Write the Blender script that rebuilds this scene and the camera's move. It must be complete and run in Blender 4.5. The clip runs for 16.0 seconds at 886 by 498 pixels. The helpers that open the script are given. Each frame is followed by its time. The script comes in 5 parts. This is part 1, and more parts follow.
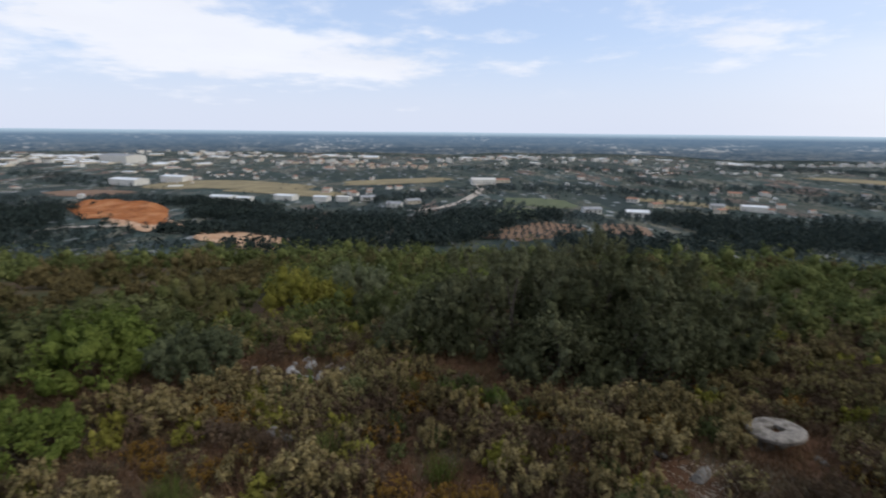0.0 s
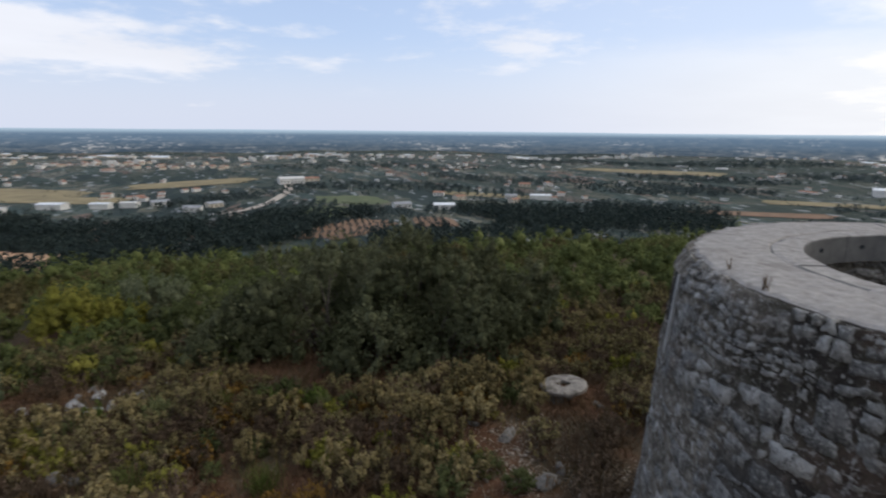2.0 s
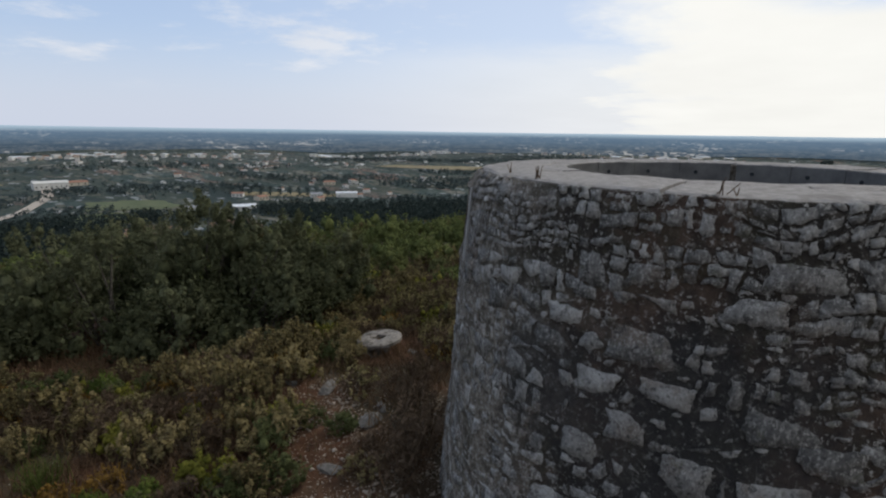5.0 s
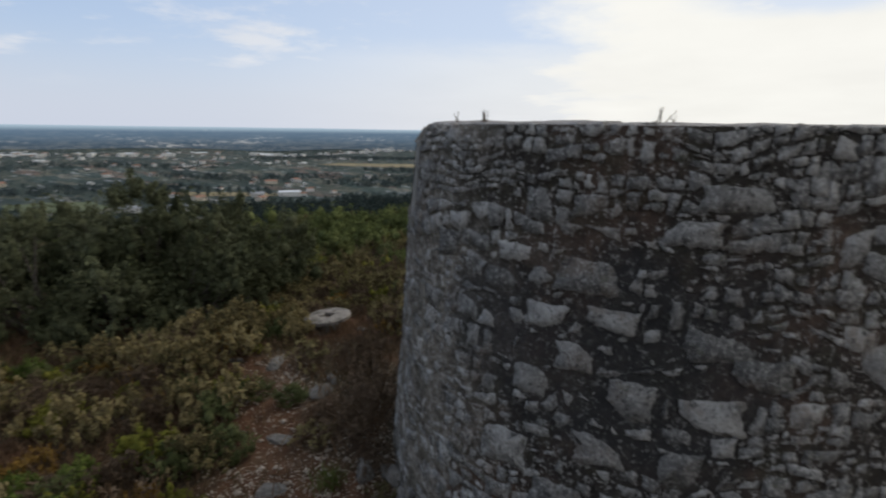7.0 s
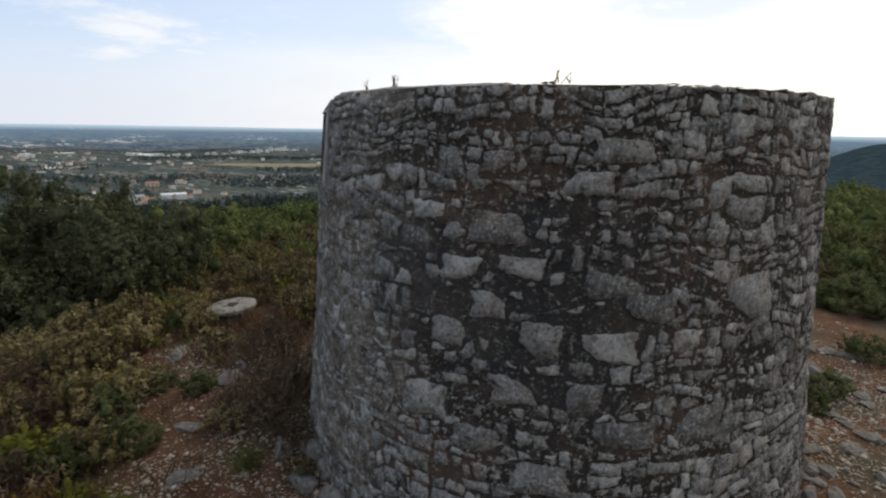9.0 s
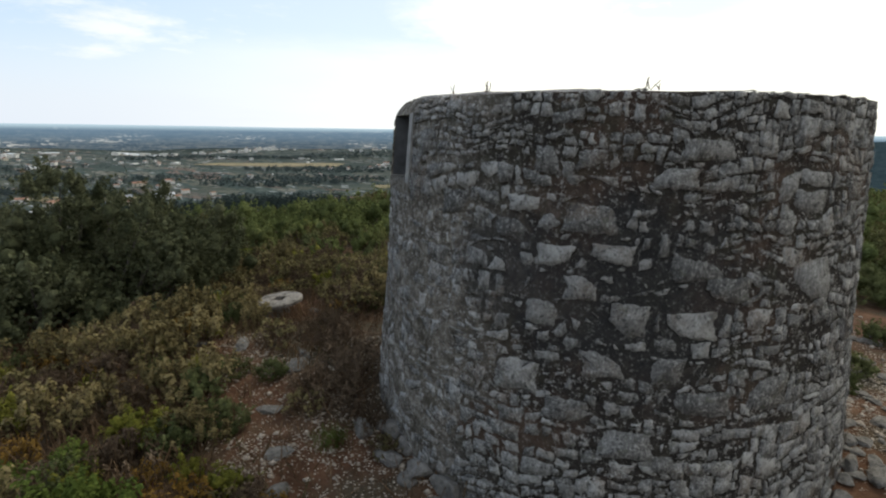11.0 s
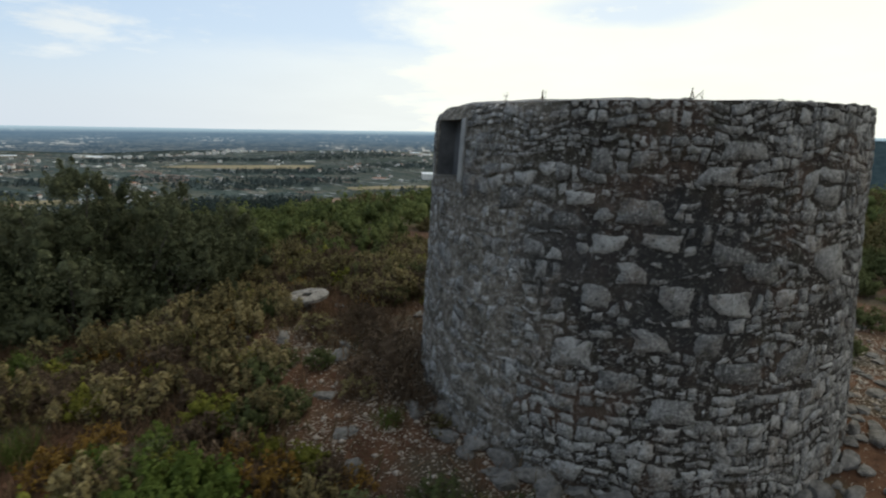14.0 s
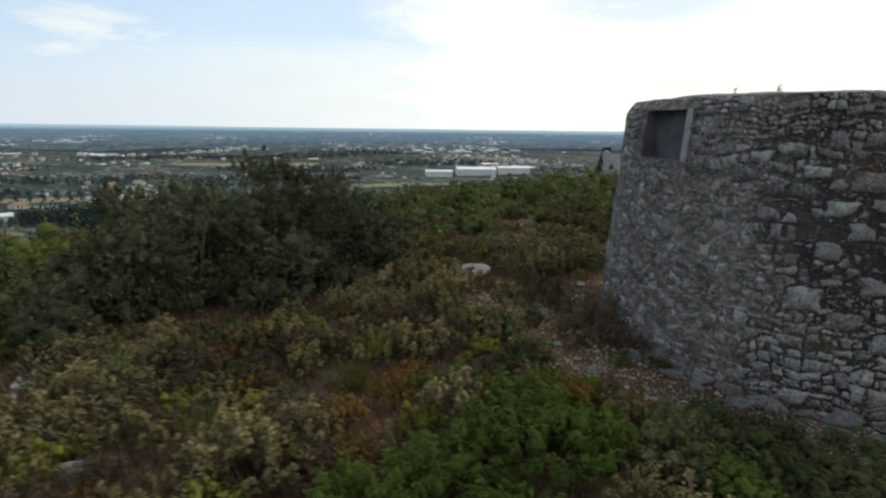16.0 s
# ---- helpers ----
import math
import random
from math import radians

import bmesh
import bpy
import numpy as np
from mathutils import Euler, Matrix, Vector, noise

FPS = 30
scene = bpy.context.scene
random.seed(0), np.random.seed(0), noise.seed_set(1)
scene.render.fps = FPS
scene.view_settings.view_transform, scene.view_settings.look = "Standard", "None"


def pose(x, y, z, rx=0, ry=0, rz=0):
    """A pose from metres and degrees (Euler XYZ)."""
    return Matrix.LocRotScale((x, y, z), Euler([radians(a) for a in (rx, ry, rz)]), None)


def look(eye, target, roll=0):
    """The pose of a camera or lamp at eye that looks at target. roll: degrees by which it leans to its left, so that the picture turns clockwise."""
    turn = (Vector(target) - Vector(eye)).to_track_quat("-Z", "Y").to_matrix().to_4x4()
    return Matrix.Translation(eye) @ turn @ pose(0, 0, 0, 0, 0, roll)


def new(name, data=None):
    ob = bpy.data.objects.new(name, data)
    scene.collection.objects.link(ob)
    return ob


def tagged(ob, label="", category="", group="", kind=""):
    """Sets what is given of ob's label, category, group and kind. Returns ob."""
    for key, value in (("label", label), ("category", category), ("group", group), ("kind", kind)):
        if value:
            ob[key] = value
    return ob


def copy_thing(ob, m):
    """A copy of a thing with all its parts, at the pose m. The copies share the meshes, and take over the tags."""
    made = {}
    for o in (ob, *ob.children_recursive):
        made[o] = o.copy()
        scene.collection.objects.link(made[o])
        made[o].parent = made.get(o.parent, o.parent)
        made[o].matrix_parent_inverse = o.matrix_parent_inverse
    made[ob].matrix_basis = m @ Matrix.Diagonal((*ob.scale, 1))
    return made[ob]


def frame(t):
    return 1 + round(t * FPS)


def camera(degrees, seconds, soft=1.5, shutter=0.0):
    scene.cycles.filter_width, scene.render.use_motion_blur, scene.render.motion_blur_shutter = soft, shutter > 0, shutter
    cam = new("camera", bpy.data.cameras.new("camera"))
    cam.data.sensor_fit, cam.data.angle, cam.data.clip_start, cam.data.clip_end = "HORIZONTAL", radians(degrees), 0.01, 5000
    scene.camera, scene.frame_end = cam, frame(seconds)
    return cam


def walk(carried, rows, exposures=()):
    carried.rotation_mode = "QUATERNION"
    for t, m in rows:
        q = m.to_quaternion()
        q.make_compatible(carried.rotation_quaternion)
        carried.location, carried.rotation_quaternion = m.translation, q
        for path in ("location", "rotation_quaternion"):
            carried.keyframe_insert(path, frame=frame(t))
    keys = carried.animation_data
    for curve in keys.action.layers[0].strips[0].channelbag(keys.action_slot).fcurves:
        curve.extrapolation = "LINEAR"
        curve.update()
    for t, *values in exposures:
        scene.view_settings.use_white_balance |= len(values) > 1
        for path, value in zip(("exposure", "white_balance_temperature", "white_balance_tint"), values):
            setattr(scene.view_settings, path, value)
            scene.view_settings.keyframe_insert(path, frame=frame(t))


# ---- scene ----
cam = camera(78.5, 16.0, soft=2.1, shutter=0.5)
METRES, EYE, TILT, LEAN, TURN = 8.0, 5.0, -0.75, 7.65, 0.0
ROWS = [
    (0.0, 0.0, 0.0, 0.0, 1.7, -11.66, -8.25),
    (0.5, 0.0039, -0.0036, -0.0069, -3.58, -11.0, -8.06),
    (1.0, 0.0038, -0.0043, 0.0142, -5.6, -10.82, -7.96),
    (1.5, 0.0067, -0.0089, 0.0138, -11.82, -10.04, -7.8),
    (2.0, 0.011, -0.0137, -0.0023, -18.26, -9.17, -7.56),
    (2.5, 0.0133, -0.0199, -0.0141, -24.67, -8.38, -7.21),
    (3.0, 0.0139, -0.0274, -0.0369, -31.16, -7.6, -6.88),
    (3.5, 0.0117, -0.0311, -0.0678, -37.34, -6.93, -6.41),
    (4.0, 0.0094, -0.0375, -0.0737, -38.66, -6.81, -6.34),
    (6.5, 0.0101, -0.0489, -0.1388, -38.82, -7.03, -6.21),
    (7.0, 0.0081, -0.0513, -0.1494, -44.41, -6.48, -5.7),
    (7.5, 0.0068, -0.0562, -0.1618, -50.91, -5.92, -5.08),
    (8.0, 0.0043, -0.0651, -0.1705, -54.91, -5.65, -4.69),
    (8.5, 0.0013, -0.0672, -0.1827, -55.01, -5.65, -4.67),
    (9.0, -0.0173, -0.0575, -0.1899, -55.03, -5.63, -4.67),
    (9.5, -0.0626, -0.0273, -0.1965, -54.92, -5.76, -4.55),
    (10.0, -0.0937, -0.0104, -0.2033, -54.78, -5.64, -4.66),
    (12.5, -0.1665, 0.0142, -0.2002, -58.89, -5.42, -4.16),
    (13.0, -0.1752, 0.0153, -0.2042, -58.99, -5.3, -4.18),
    (13.5, -0.2016, 0.0311, -0.2088, -59.04, -5.3, -4.12),
    (14.0, -0.2558, 0.0671, -0.2188, -59.08, -5.24, -4.12),
    (14.5, -0.3303, 0.119, -0.2378, -59.1, -5.28, -3.99),
    (15.0, -0.4189, 0.1839, -0.2684, -59.15, -5.33, -3.88),
    (15.5, -0.5206, 0.266, -0.2948, -59.15, -5.32, -3.88),
    (16.0, -0.6117, 0.3333, -0.2856, -58.92, -5.51, -4.05),
]
# the film camera's slow change of exposure and tint
EXPOSURES = [(0.0, 0.0, 6400, 10), (1.5, -0.03, 6450, 10), (2.5, -0.07, 6450, 10), (3.5, -0.16, 6500, 10), (4.2, -0.18, 6500, 9), (6.5, -0.24, 6550, 8), (7.5, -0.20, 6600, 8), (8.5, -0.12, 6700, 8),
             (9.0, 0.08, 6850, 8), (9.5, 0.20, 6900, 8), (10.0, 0.24, 6880, 6), (12.5, 0.04, 6750, 3), (13.5, -0.04, 6700, 2), (15.0, -0.04, 6680, 1), (16.0, 0.03, 6680, 1)]
walk(cam, [(t, pose(0, 0, EYE, TILT, LEAN, TURN) @ pose(METRES * x, METRES * y, METRES * z, 90 + pitch, roll, yaw)) for t, x, y, z, yaw, pitch, roll in ROWS], EXPOSURES)

# ---- sky, sun ----
SUN_AZ, SUN_EL = radians(-88.0), radians(48.0)   # yaw from +y, as the camera's yaw
sun_dir = Vector((-math.sin(SUN_AZ) * math.cos(SUN_EL), math.cos(SUN_AZ) * math.cos(SUN_EL), math.sin(SUN_EL)))
sun = new("sun", bpy.data.lights.new("sun", "SUN"))
sun.data.energy, sun.data.angle, sun.data.color = 1.0, radians(20), (1.0, 0.955, 0.88)
sun.matrix_world = look((0, 0, 60), Vector((0, 0, 60)) - sun_dir)

world = bpy.data.worlds.new("sky")
scene.world = world
world.use_nodes = True


class Nodes:
    """Short hand for node trees."""

    def __init__(self, tree):
        self.tree = tree
        tree.nodes.clear()

    def add(self, kind, ins=None, **props):
        n = self.tree.nodes.new(kind)
        for k, v in props.items():
            if k == "op":
                n.operation = v
            elif k == "blend":
                n.blend_type = v
            elif k == "dtype":
                n.data_type = v
            elif k == "feature":
                n.feature = v
            elif k == "dims":
                n.noise_dimensions = v
            elif k == "ntype":
                n.noise_type = v
            elif k == "interp":
                n.interpolation_type = v
        for k, v in (ins or {}).items():
            if isinstance(v, bpy.types.NodeSocket):
                self.tree.links.new(v, n.inputs[k])
            else:
                n.inputs[k].default_value = v
        return n

    def math(self, op, a, b=0.0, clamp=False):
        n = self.add("ShaderNodeMath", {0: a, 1: b}, op=op)
        n.use_clamp = clamp
        return n.outputs[0]

    def vmath(self, op, a, b=(0, 0, 0)):
        return self.add("ShaderNodeVectorMath", {0: a, 1: b}, op=op).outputs[0]

    def noise(self, vec, scale, detail=4.0, rough=0.55, out="Fac"):
        return self.add("ShaderNodeTexNoise", {"Vector": vec, "Scale": scale, "Detail": detail, "Roughness": rough}).outputs[out]

    def voronoi(self, vec, scale, out="Distance", rand=1.0, feature="F1"):
        return self.add("ShaderNodeTexVoronoi", {"Vector": vec, "Scale": scale, "Randomness": rand}, feature=feature).outputs[out]

    def smooth(self, x, a, b):
        return self.add("ShaderNodeMapRange", {"Value": x, "From Min": a, "From Max": b, "To Min": 0.0, "To Max": 1.0}, interp="SMOOTHSTEP").outputs[0]

    def mix(self, f, a, b, blend="MIX"):
        n = self.add("ShaderNodeMix", blend=blend, dtype="RGBA")
        for sock, v in ((n.inputs[0], f), (n.inputs[6], a), (n.inputs[7], b)):
            if isinstance(v, bpy.types.NodeSocket):
                self.tree.links.new(v, sock)
            else:
                sock.default_value = (*v, 1.0) if isinstance(v, tuple) and len(v) == 3 else v
        return n.outputs[2]

    def ramp(self, f, stops, constant=False):
        n = self.add("ShaderNodeValToRGB", {0: f})
        r = n.color_ramp
        r.interpolation = "CONSTANT" if constant else "LINEAR"
        while len(r.elements) < len(stops):
            r.elements.new(0.5)
        for e, (p, c) in zip(r.elements, stops):
            e.position, e.color = p, (*c, 1.0)
        return n.outputs[0]


k = Nodes(world.node_tree)
way = k.add("ShaderNodeTexCoord").outputs["Generated"]
sky = k.add("ShaderNodeTexSky")
sky.sky_type, sky.sun_disc = "NISHITA", False
sky.sun_elevation, sky.sun_rotation = SUN_EL, -SUN_AZ
sky.air_density, sky.dust_density = 1.0, 0.4
blue = k.vmath("MULTIPLY", sky.outputs[0], (0.15, 0.15, 0.15))
sep = k.add("ShaderNodeSeparateXYZ", {0: way})
wx, wy, wz = sep.outputs
# clouds lie on a sheet overhead: the direction over its height gives the place on the sheet
flat = k.math("ADD", k.math("MAXIMUM", wz, 0.0), 0.13)
sheet = k.add("ShaderNodeCombineXYZ", {0: k.math("DIVIDE", wx, flat), 1: k.math("DIVIDE", wy, flat), 2: 0.0}).outputs[0]
big = k.noise(k.vmath("ADD", sheet, (3.1, 0.4, 0.0)), 0.5, 7.0, 0.6)
fine = k.noise(k.vmath("ADD", sheet, (1.7, 5.2, 2.0)), 1.6, 7.0, 0.62)
ragged = k.math("ADD", k.math("MULTIPLY", k.math("SUBTRACT", big, 0.5), 0.7), k.math("MULTIPLY", k.math("SUBTRACT", fine, 0.5), 0.5))
turn_ = k.math("ARCTAN2", wx, wy)                  # bearing, to the right of +y
# the thick bright bank round the sun, its lower edge reaching further over
bank = k.smooth(k.math("ADD", turn_, k.math("MULTIPLY", ragged, 0.80)), 0.84, 1.06)
# a rift of blue in the bank
rift = k.vmath("MULTIPLY", k.vmath("SUBTRACT", way, (0.952, 0.225, 0.196)), (6.0, 6.0, 34.0))
rift = k.add("ShaderNodeVectorMath", {0: rift}, op="LENGTH").outputs["Value"]
rift = k.smooth(k.math("ADD", rift, k.math("MULTIPLY", ragged, 1.6)), 1.25, 0.45)
bank = k.math("MULTIPLY", bank, k.math("SUBTRACT", 1.0, k.math("MULTIPLY", rift, 0.7)))
below = k.math("MULTIPLY", k.smooth(k.math("ADD", wz, k.math("MULTIPLY", ragged, 0.10)), 0.155, 0.105), k.smooth(turn_, 0.30, 0.95))
# unseen cloud added to the left rear, as fill light on the tower
fill_cloud = k.math("MULTIPLY", k.smooth(turn_, -1.1, -1.7), 0.6)
# the long cumulus away from the sun
pile = k.vmath("MULTIPLY", k.vmath("SUBTRACT", way, (-0.42, 0.895, 0.150)), (2.1, 2.1, 10.0))
pile = k.add("ShaderNodeVectorMath", {0: pile}, op="LENGTH").outputs["Value"]
pile = k.math("MULTIPLY", k.smooth(k.math("SUBTRACT", pile, k.math("MULTIPLY", ragged, 3.4)), 0.95, 0.45), 0.92)
wisps = k.math("MULTIPLY", k.smooth(k.math("ADD", k.math("MULTIPLY", big, 0.4), k.math("MULTIPLY", fine, 0.6)), 0.50, 0.64), 0.8)
wisps = k.math("MULTIPLY", wisps, k.smooth(wz, 0.05, 0.12))
cover = k.math("MAXIMUM", k.math("MAXIMUM", bank, k.math("MULTIPLY", below, 0.55)), k.math("MAXIMUM", k.math("MAXIMUM", pile, fill_cloud), wisps))
pale = k.mix(k.math("ADD", 0.16, k.math("MULTIPLY", k.smooth(wz, 0.17, 0.0), 0.76)), k.mix(0.55, k.vmath("MULTIPLY", blue, (1.05, 0.95, 1.0)), (0.50, 0.68, 0.98)), (0.71, 0.765, 0.91))
sunny = k.smooth(turn_, 0.35, 1.15)
pale = k.mix(k.math("MULTIPLY", k.smooth(turn_, 0.1, 0.9), 0.30), pale, (0.90, 0.93, 1.0))
white = k.mix(sunny, (0.92, 0.935, 1.0), (1.09, 1.075, 1.04))
soft_ = k.math("ADD", 0.90, k.math("MULTIPLY", k.noise(k.vmath("ADD", sheet, (8.3, 1.1, 4.0)), 0.9, 5.0, 0.55), 0.2))
white = k.mix(1.0, white, k.add("ShaderNodeCombineXYZ", {0: soft_, 1: soft_, 2: soft_}).outputs[0], "MULTIPLY")
# the veil glows round the hidden sun, and is grey elsewhere overhead
glow = k.add("ShaderNodeVectorMath", {0: way, 1: tuple(sun_dir)}, op="DOT_PRODUCT").outputs["Value"]
white = k.mix(k.smooth(wz, 0.24, 0.6), white, k.mix(k.smooth(glow, 0.55, 0.98), (0.70, 0.72, 0.76), (1.22, 1.18, 1.10)))
col = k.mix(cover, pale, white)
low = k.smooth(wz, 0.0, -0.05)
col = k.mix(low, col, (0.10, 0.11, 0.10))
bg = k.add("ShaderNodeBackground", {"Color": col, "Strength": 1.0})
k.tree.links.new(bg.outputs[0], k.add("ShaderNodeOutputWorld").inputs[0])


# ---- materials ----
def material(name):
    m = bpy.data.materials.new(name)
    m.use_nodes = True
    return m, Nodes(m.node_tree)


def surface(k, color, rough=0.85, bump=None, strength=0.5, dist=0.02, spec=0.3, clear=0.0):
    ins = {"Base Color": color, "Roughness": rough, "Specular IOR Level": spec}
    if bump is not None:
        ins["Normal"] = k.add("ShaderNodeBump", {"Height": bump, "Strength": strength, "Distance": dist}).outputs[0]
    b = k.add("ShaderNodeBsdfPrincipled", ins)
    k.tree.links.new(b.outputs[0], k.add("ShaderNodeOutputMaterial").inputs[0])
    return b


def place(k):
    return k.add("ShaderNodeNewGeometry").outputs["Position"]


def leaf_material(name, dark, mid, light, patch=None, patch_scale=0.6, shine=0.07):
    """Leaves: each leaf its own shade, with each plant leaning a little to one side."""
    m, k = material(name)
    one = k.add("ShaderNodeNewGeometry").outputs["Random Per Island"]
    plant = k.add("ShaderNodeObjectInfo").outputs["Random"]
    cell = k.add("ShaderNodeSeparateColor", {0: k.voronoi(k.vmath("MULTIPLY", place(k), (1, 1, 0.3)), 0.9, "Color")}).outputs[0]
    v = k.math("ADD", k.math("MULTIPLY", one, 0.20), k.math("ADD", k.math("MULTIPLY", plant, 0.34), k.math("MULTIPLY", cell, 0.46)))
    c = k.ramp(v, [(0.05, dark), (0.5, mid), (0.95, light)])
    if patch:
        f = k.smooth(k.noise(place(k), patch_scale, 3.0, 0.6), 0.52, 0.68)
        c = k.mix(f, c, patch)
    fine_ = k.noise(place(k), 15.0, 4.0, 0.7)
    c = k.mix(1.0, c, k.ramp(fine_, [(0.34, (0.68, 0.68, 0.70)), (0.66, (1.28, 1.28, 1.24))]), "MULTIPLY")
    rise = k.add("ShaderNodeBump", {"Height": fine_, "Strength": 0.9, "Distance": 0.07}).outputs[0]
    p = k.add("ShaderNodeBsdfPrincipled", {"Base Color": c, "Roughness": 0.8, "Specular IOR Level": shine, "Normal": rise})
    t = k.add("ShaderNodeBsdfTranslucent", {"Color": c})
    s = k.add("ShaderNodeMixShader", {0: 0.22, 1: p.outputs[0], 2: t.outputs[0]})
    k.tree.links.new(s.outputs[0], k.add("ShaderNodeOutputMaterial").inputs[0])
    return m


OAK = leaf_material("oak leaves", (0.043, 0.051, 0.026), (0.082, 0.090, 0.047), (0.175, 0.180, 0.104))
OAK_PALE = leaf_material("grey green leaves", (0.072, 0.086, 0.046), (0.128, 0.146, 0.082), (0.240, 0.258, 0.158))
LENTISK = leaf_material("lentisk leaves", (0.048, 0.062, 0.023), (0.094, 0.108, 0.042), (0.190, 0.200, 0.090))
BRIGHT = leaf_material("bright green leaves", (0.064, 0.092, 0.021), (0.124, 0.162, 0.036), (0.230, 0.264, 0.072))
YELLOW = leaf_material("yellow green leaves", (0.115, 0.118, 0.022), (0.195, 0.190, 0.036), (0.320, 0.290, 0.075))
PHLOMIS = leaf_material("pale felted leaves", (0.124, 0.100, 0.046), (0.236, 0.188, 0.088), (0.385, 0.310, 0.155))
OLIVE = leaf_material("olive brown leaves", (0.104, 0.088, 0.041), (0.182, 0.154, 0.072), (0.300, 0.250, 0.125))
HEATHER = leaf_material("dry brown twigs", (0.072, 0.050, 0.034), (0.130, 0.091, 0.062), (0.225, 0.162, 0.112))
RUST = leaf_material("rust coloured leaves", (0.135, 0.078, 0.018), (0.235, 0.138, 0.034), (0.360, 0.215, 0.062))
GRASS = leaf_material("grass blades", (0.064, 0.087, 0.021), (0.110, 0.133, 0.035), (0.174, 0.186, 0.064))
SCRUB = leaf_material("hill scrub leaves", (0.050, 0.064, 0.023), (0.108, 0.130, 0.045), (0.235, 0.252, 0.092), (0.135, 0.110, 0.053), 0.16)
SCRUB_BROWN = leaf_material("brown scrub leaves", (0.075, 0.063, 0.030), (0.137, 0.110, 0.050), (0.220, 0.176, 0.081), (0.107, 0.111, 0.039), 0.3)
UNDERGROWTH = leaf_material("mixed dry undergrowth", (0.092, 0.056, 0.036), (0.175, 0.110, 0.067), (0.290, 0.205, 0.125), (0.115, 0.100, 0.048), 0.8)
# both far leaf colours shifted to blue-grey: distance haze put into them
PINE = leaf_material("far pine needles, haze tinted", (0.021, 0.031, 0.029), (0.036, 0.050, 0.047), (0.062, 0.079, 0.070))
GROVE = leaf_material("far grove leaves, haze tinted", (0.035, 0.051, 0.053), (0.053, 0.071, 0.073), (0.085, 0.102, 0.100))

BARK, k = material("bark")
p = place(k)
surface(k, k.ramp(k.noise(p, 18.0, 5.0), [(0.3, (0.05, 0.042, 0.034)), (0.7, (0.15, 0.13, 0.11))]), 0.9, k.noise(p, 40.0), 0.6, 0.01)

SOIL, k = material("stony red soil with litter")
p = place(k)
n1, n2, n3 = k.noise(p, 0.55, 5.0, 0.6), k.noise(p, 4.0, 6.0, 0.65), k.noise(p, 26.0, 4.0, 0.6)
earth = k.ramp(n2, [(0.3, (0.056, 0.028, 0.016)), (0.55, (0.114, 0.058, 0.033)), (0.75, (0.185, 0.112, 0.073))])
litter = k.ramp(n3, [(0.3, (0.035, 0.028, 0.018)), (0.6, (0.085, 0.066, 0.042)), (0.8, (0.16, 0.13, 0.09))])
c = k.mix(k.smooth(n1, 0.40, 0.58), litter, earth)
chip = k.smooth(k.voronoi(p, 17.0, "Distance"), 0.22, 0.14)
chip = k.math("MULTIPLY", chip, k.smooth(k.noise(p, 1.3, 3.0), 0.44, 0.60))
c = k.mix(k.math("MULTIPLY", chip, 0.8), c, (0.33, 0.29, 0.25))
surface(k, c, 0.95, k.math("ADD", k.math("MULTIPLY", n2, 0.6), k.math("ADD", k.math("MULTIPLY", n3, 0.3), k.math("MULTIPLY", chip, 0.25))), 0.9, 0.06, 0.15)

HILL, k = material("scrubland ground")
p = place(k)
n1, n2 = k.noise(p, 0.25, 5.0, 0.6), k.noise(p, 3.0, 6.0, 0.65)
c = k.mix(k.smooth(n1, 0.4, 0.6), k.ramp(n2, [(0.3, (0.03, 0.035, 0.014)), (0.7, (0.075, 0.07, 0.032))]), k.ramp(n2, [(0.3, (0.06, 0.04, 0.022)), (0.7, (0.13, 0.09, 0.055))]))
surface(k, c, 0.95, n2, 0.8, 0.1, 0.1)

PLAIN, k = material("haze-tinted patchwork of fields and woods")
p = place(k)
bent = k.vmath("ADD", p, k.vmath("MULTIPLY", k.add("ShaderNodeTexNoise", {"Vector": p, "Scale": 0.012, "Detail": 3.0}).outputs["Color"], (50, 50, 0)))
bent = k.vmath("MULTIPLY", bent, (1.0, 0.32, 0.0))
cell = k.add("ShaderNodeSeparateColor", {0: k.voronoi(bent, 0.017, "Color")}).outputs[0]
cell2 = k.add("ShaderNodeSeparateColor", {0: k.voronoi(bent, 0.06, "Color")}).outputs[1]
fields = k.ramp(k.math("ADD", k.math("MULTIPLY", cell, 0.55), k.math("MULTIPLY", cell2, 0.45)), [
    (0.0, (0.040, 0.047, 0.040)), (0.30, (0.070, 0.074, 0.054)), (0.42, (0.102, 0.096, 0.066)), (0.50, (0.145, 0.126, 0.086)),
    (0.57, (0.062, 0.076, 0.062)), (0.66, (0.19, 0.162, 0.122)), (0.72, (0.085, 0.095, 0.074)), (0.82, (0.19, 0.12, 0.085))], True)
trees = k.smooth(k.noise(k.vmath("MULTIPLY", p, (0.16, 0.07, 0.1)), 1.0, 6.0, 0.78), 0.49, 0.56)
c = k.mix(k.math("MULTIPLY", trees, 0.88), fields, (0.026, 0.040, 0.033))
c = k.mix(k.math("MULTIPLY", k.smooth(k.noise(p, 0.0045, 3.0), 0.50, 0.61), 0.66), c, (0.038, 0.047, 0.036))
speck = k.add("ShaderNodeSeparateColor", {0: k.voronoi(k.vmath("MULTIPLY", p, (0.20, 0.09, 0.1)), 1.0, "Color")}).outputs[0]
c = k.mix(k.math("MULTIPLY", k.smooth(speck, 0.945, 0.955), 0.5), c, (0.46, 0.43, 0.39))
# bluish tint over the whole plain: distance haze put into the colour
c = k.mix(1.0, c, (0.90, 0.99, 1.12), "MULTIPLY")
surface(k, c, 0.95, spec=0.1)


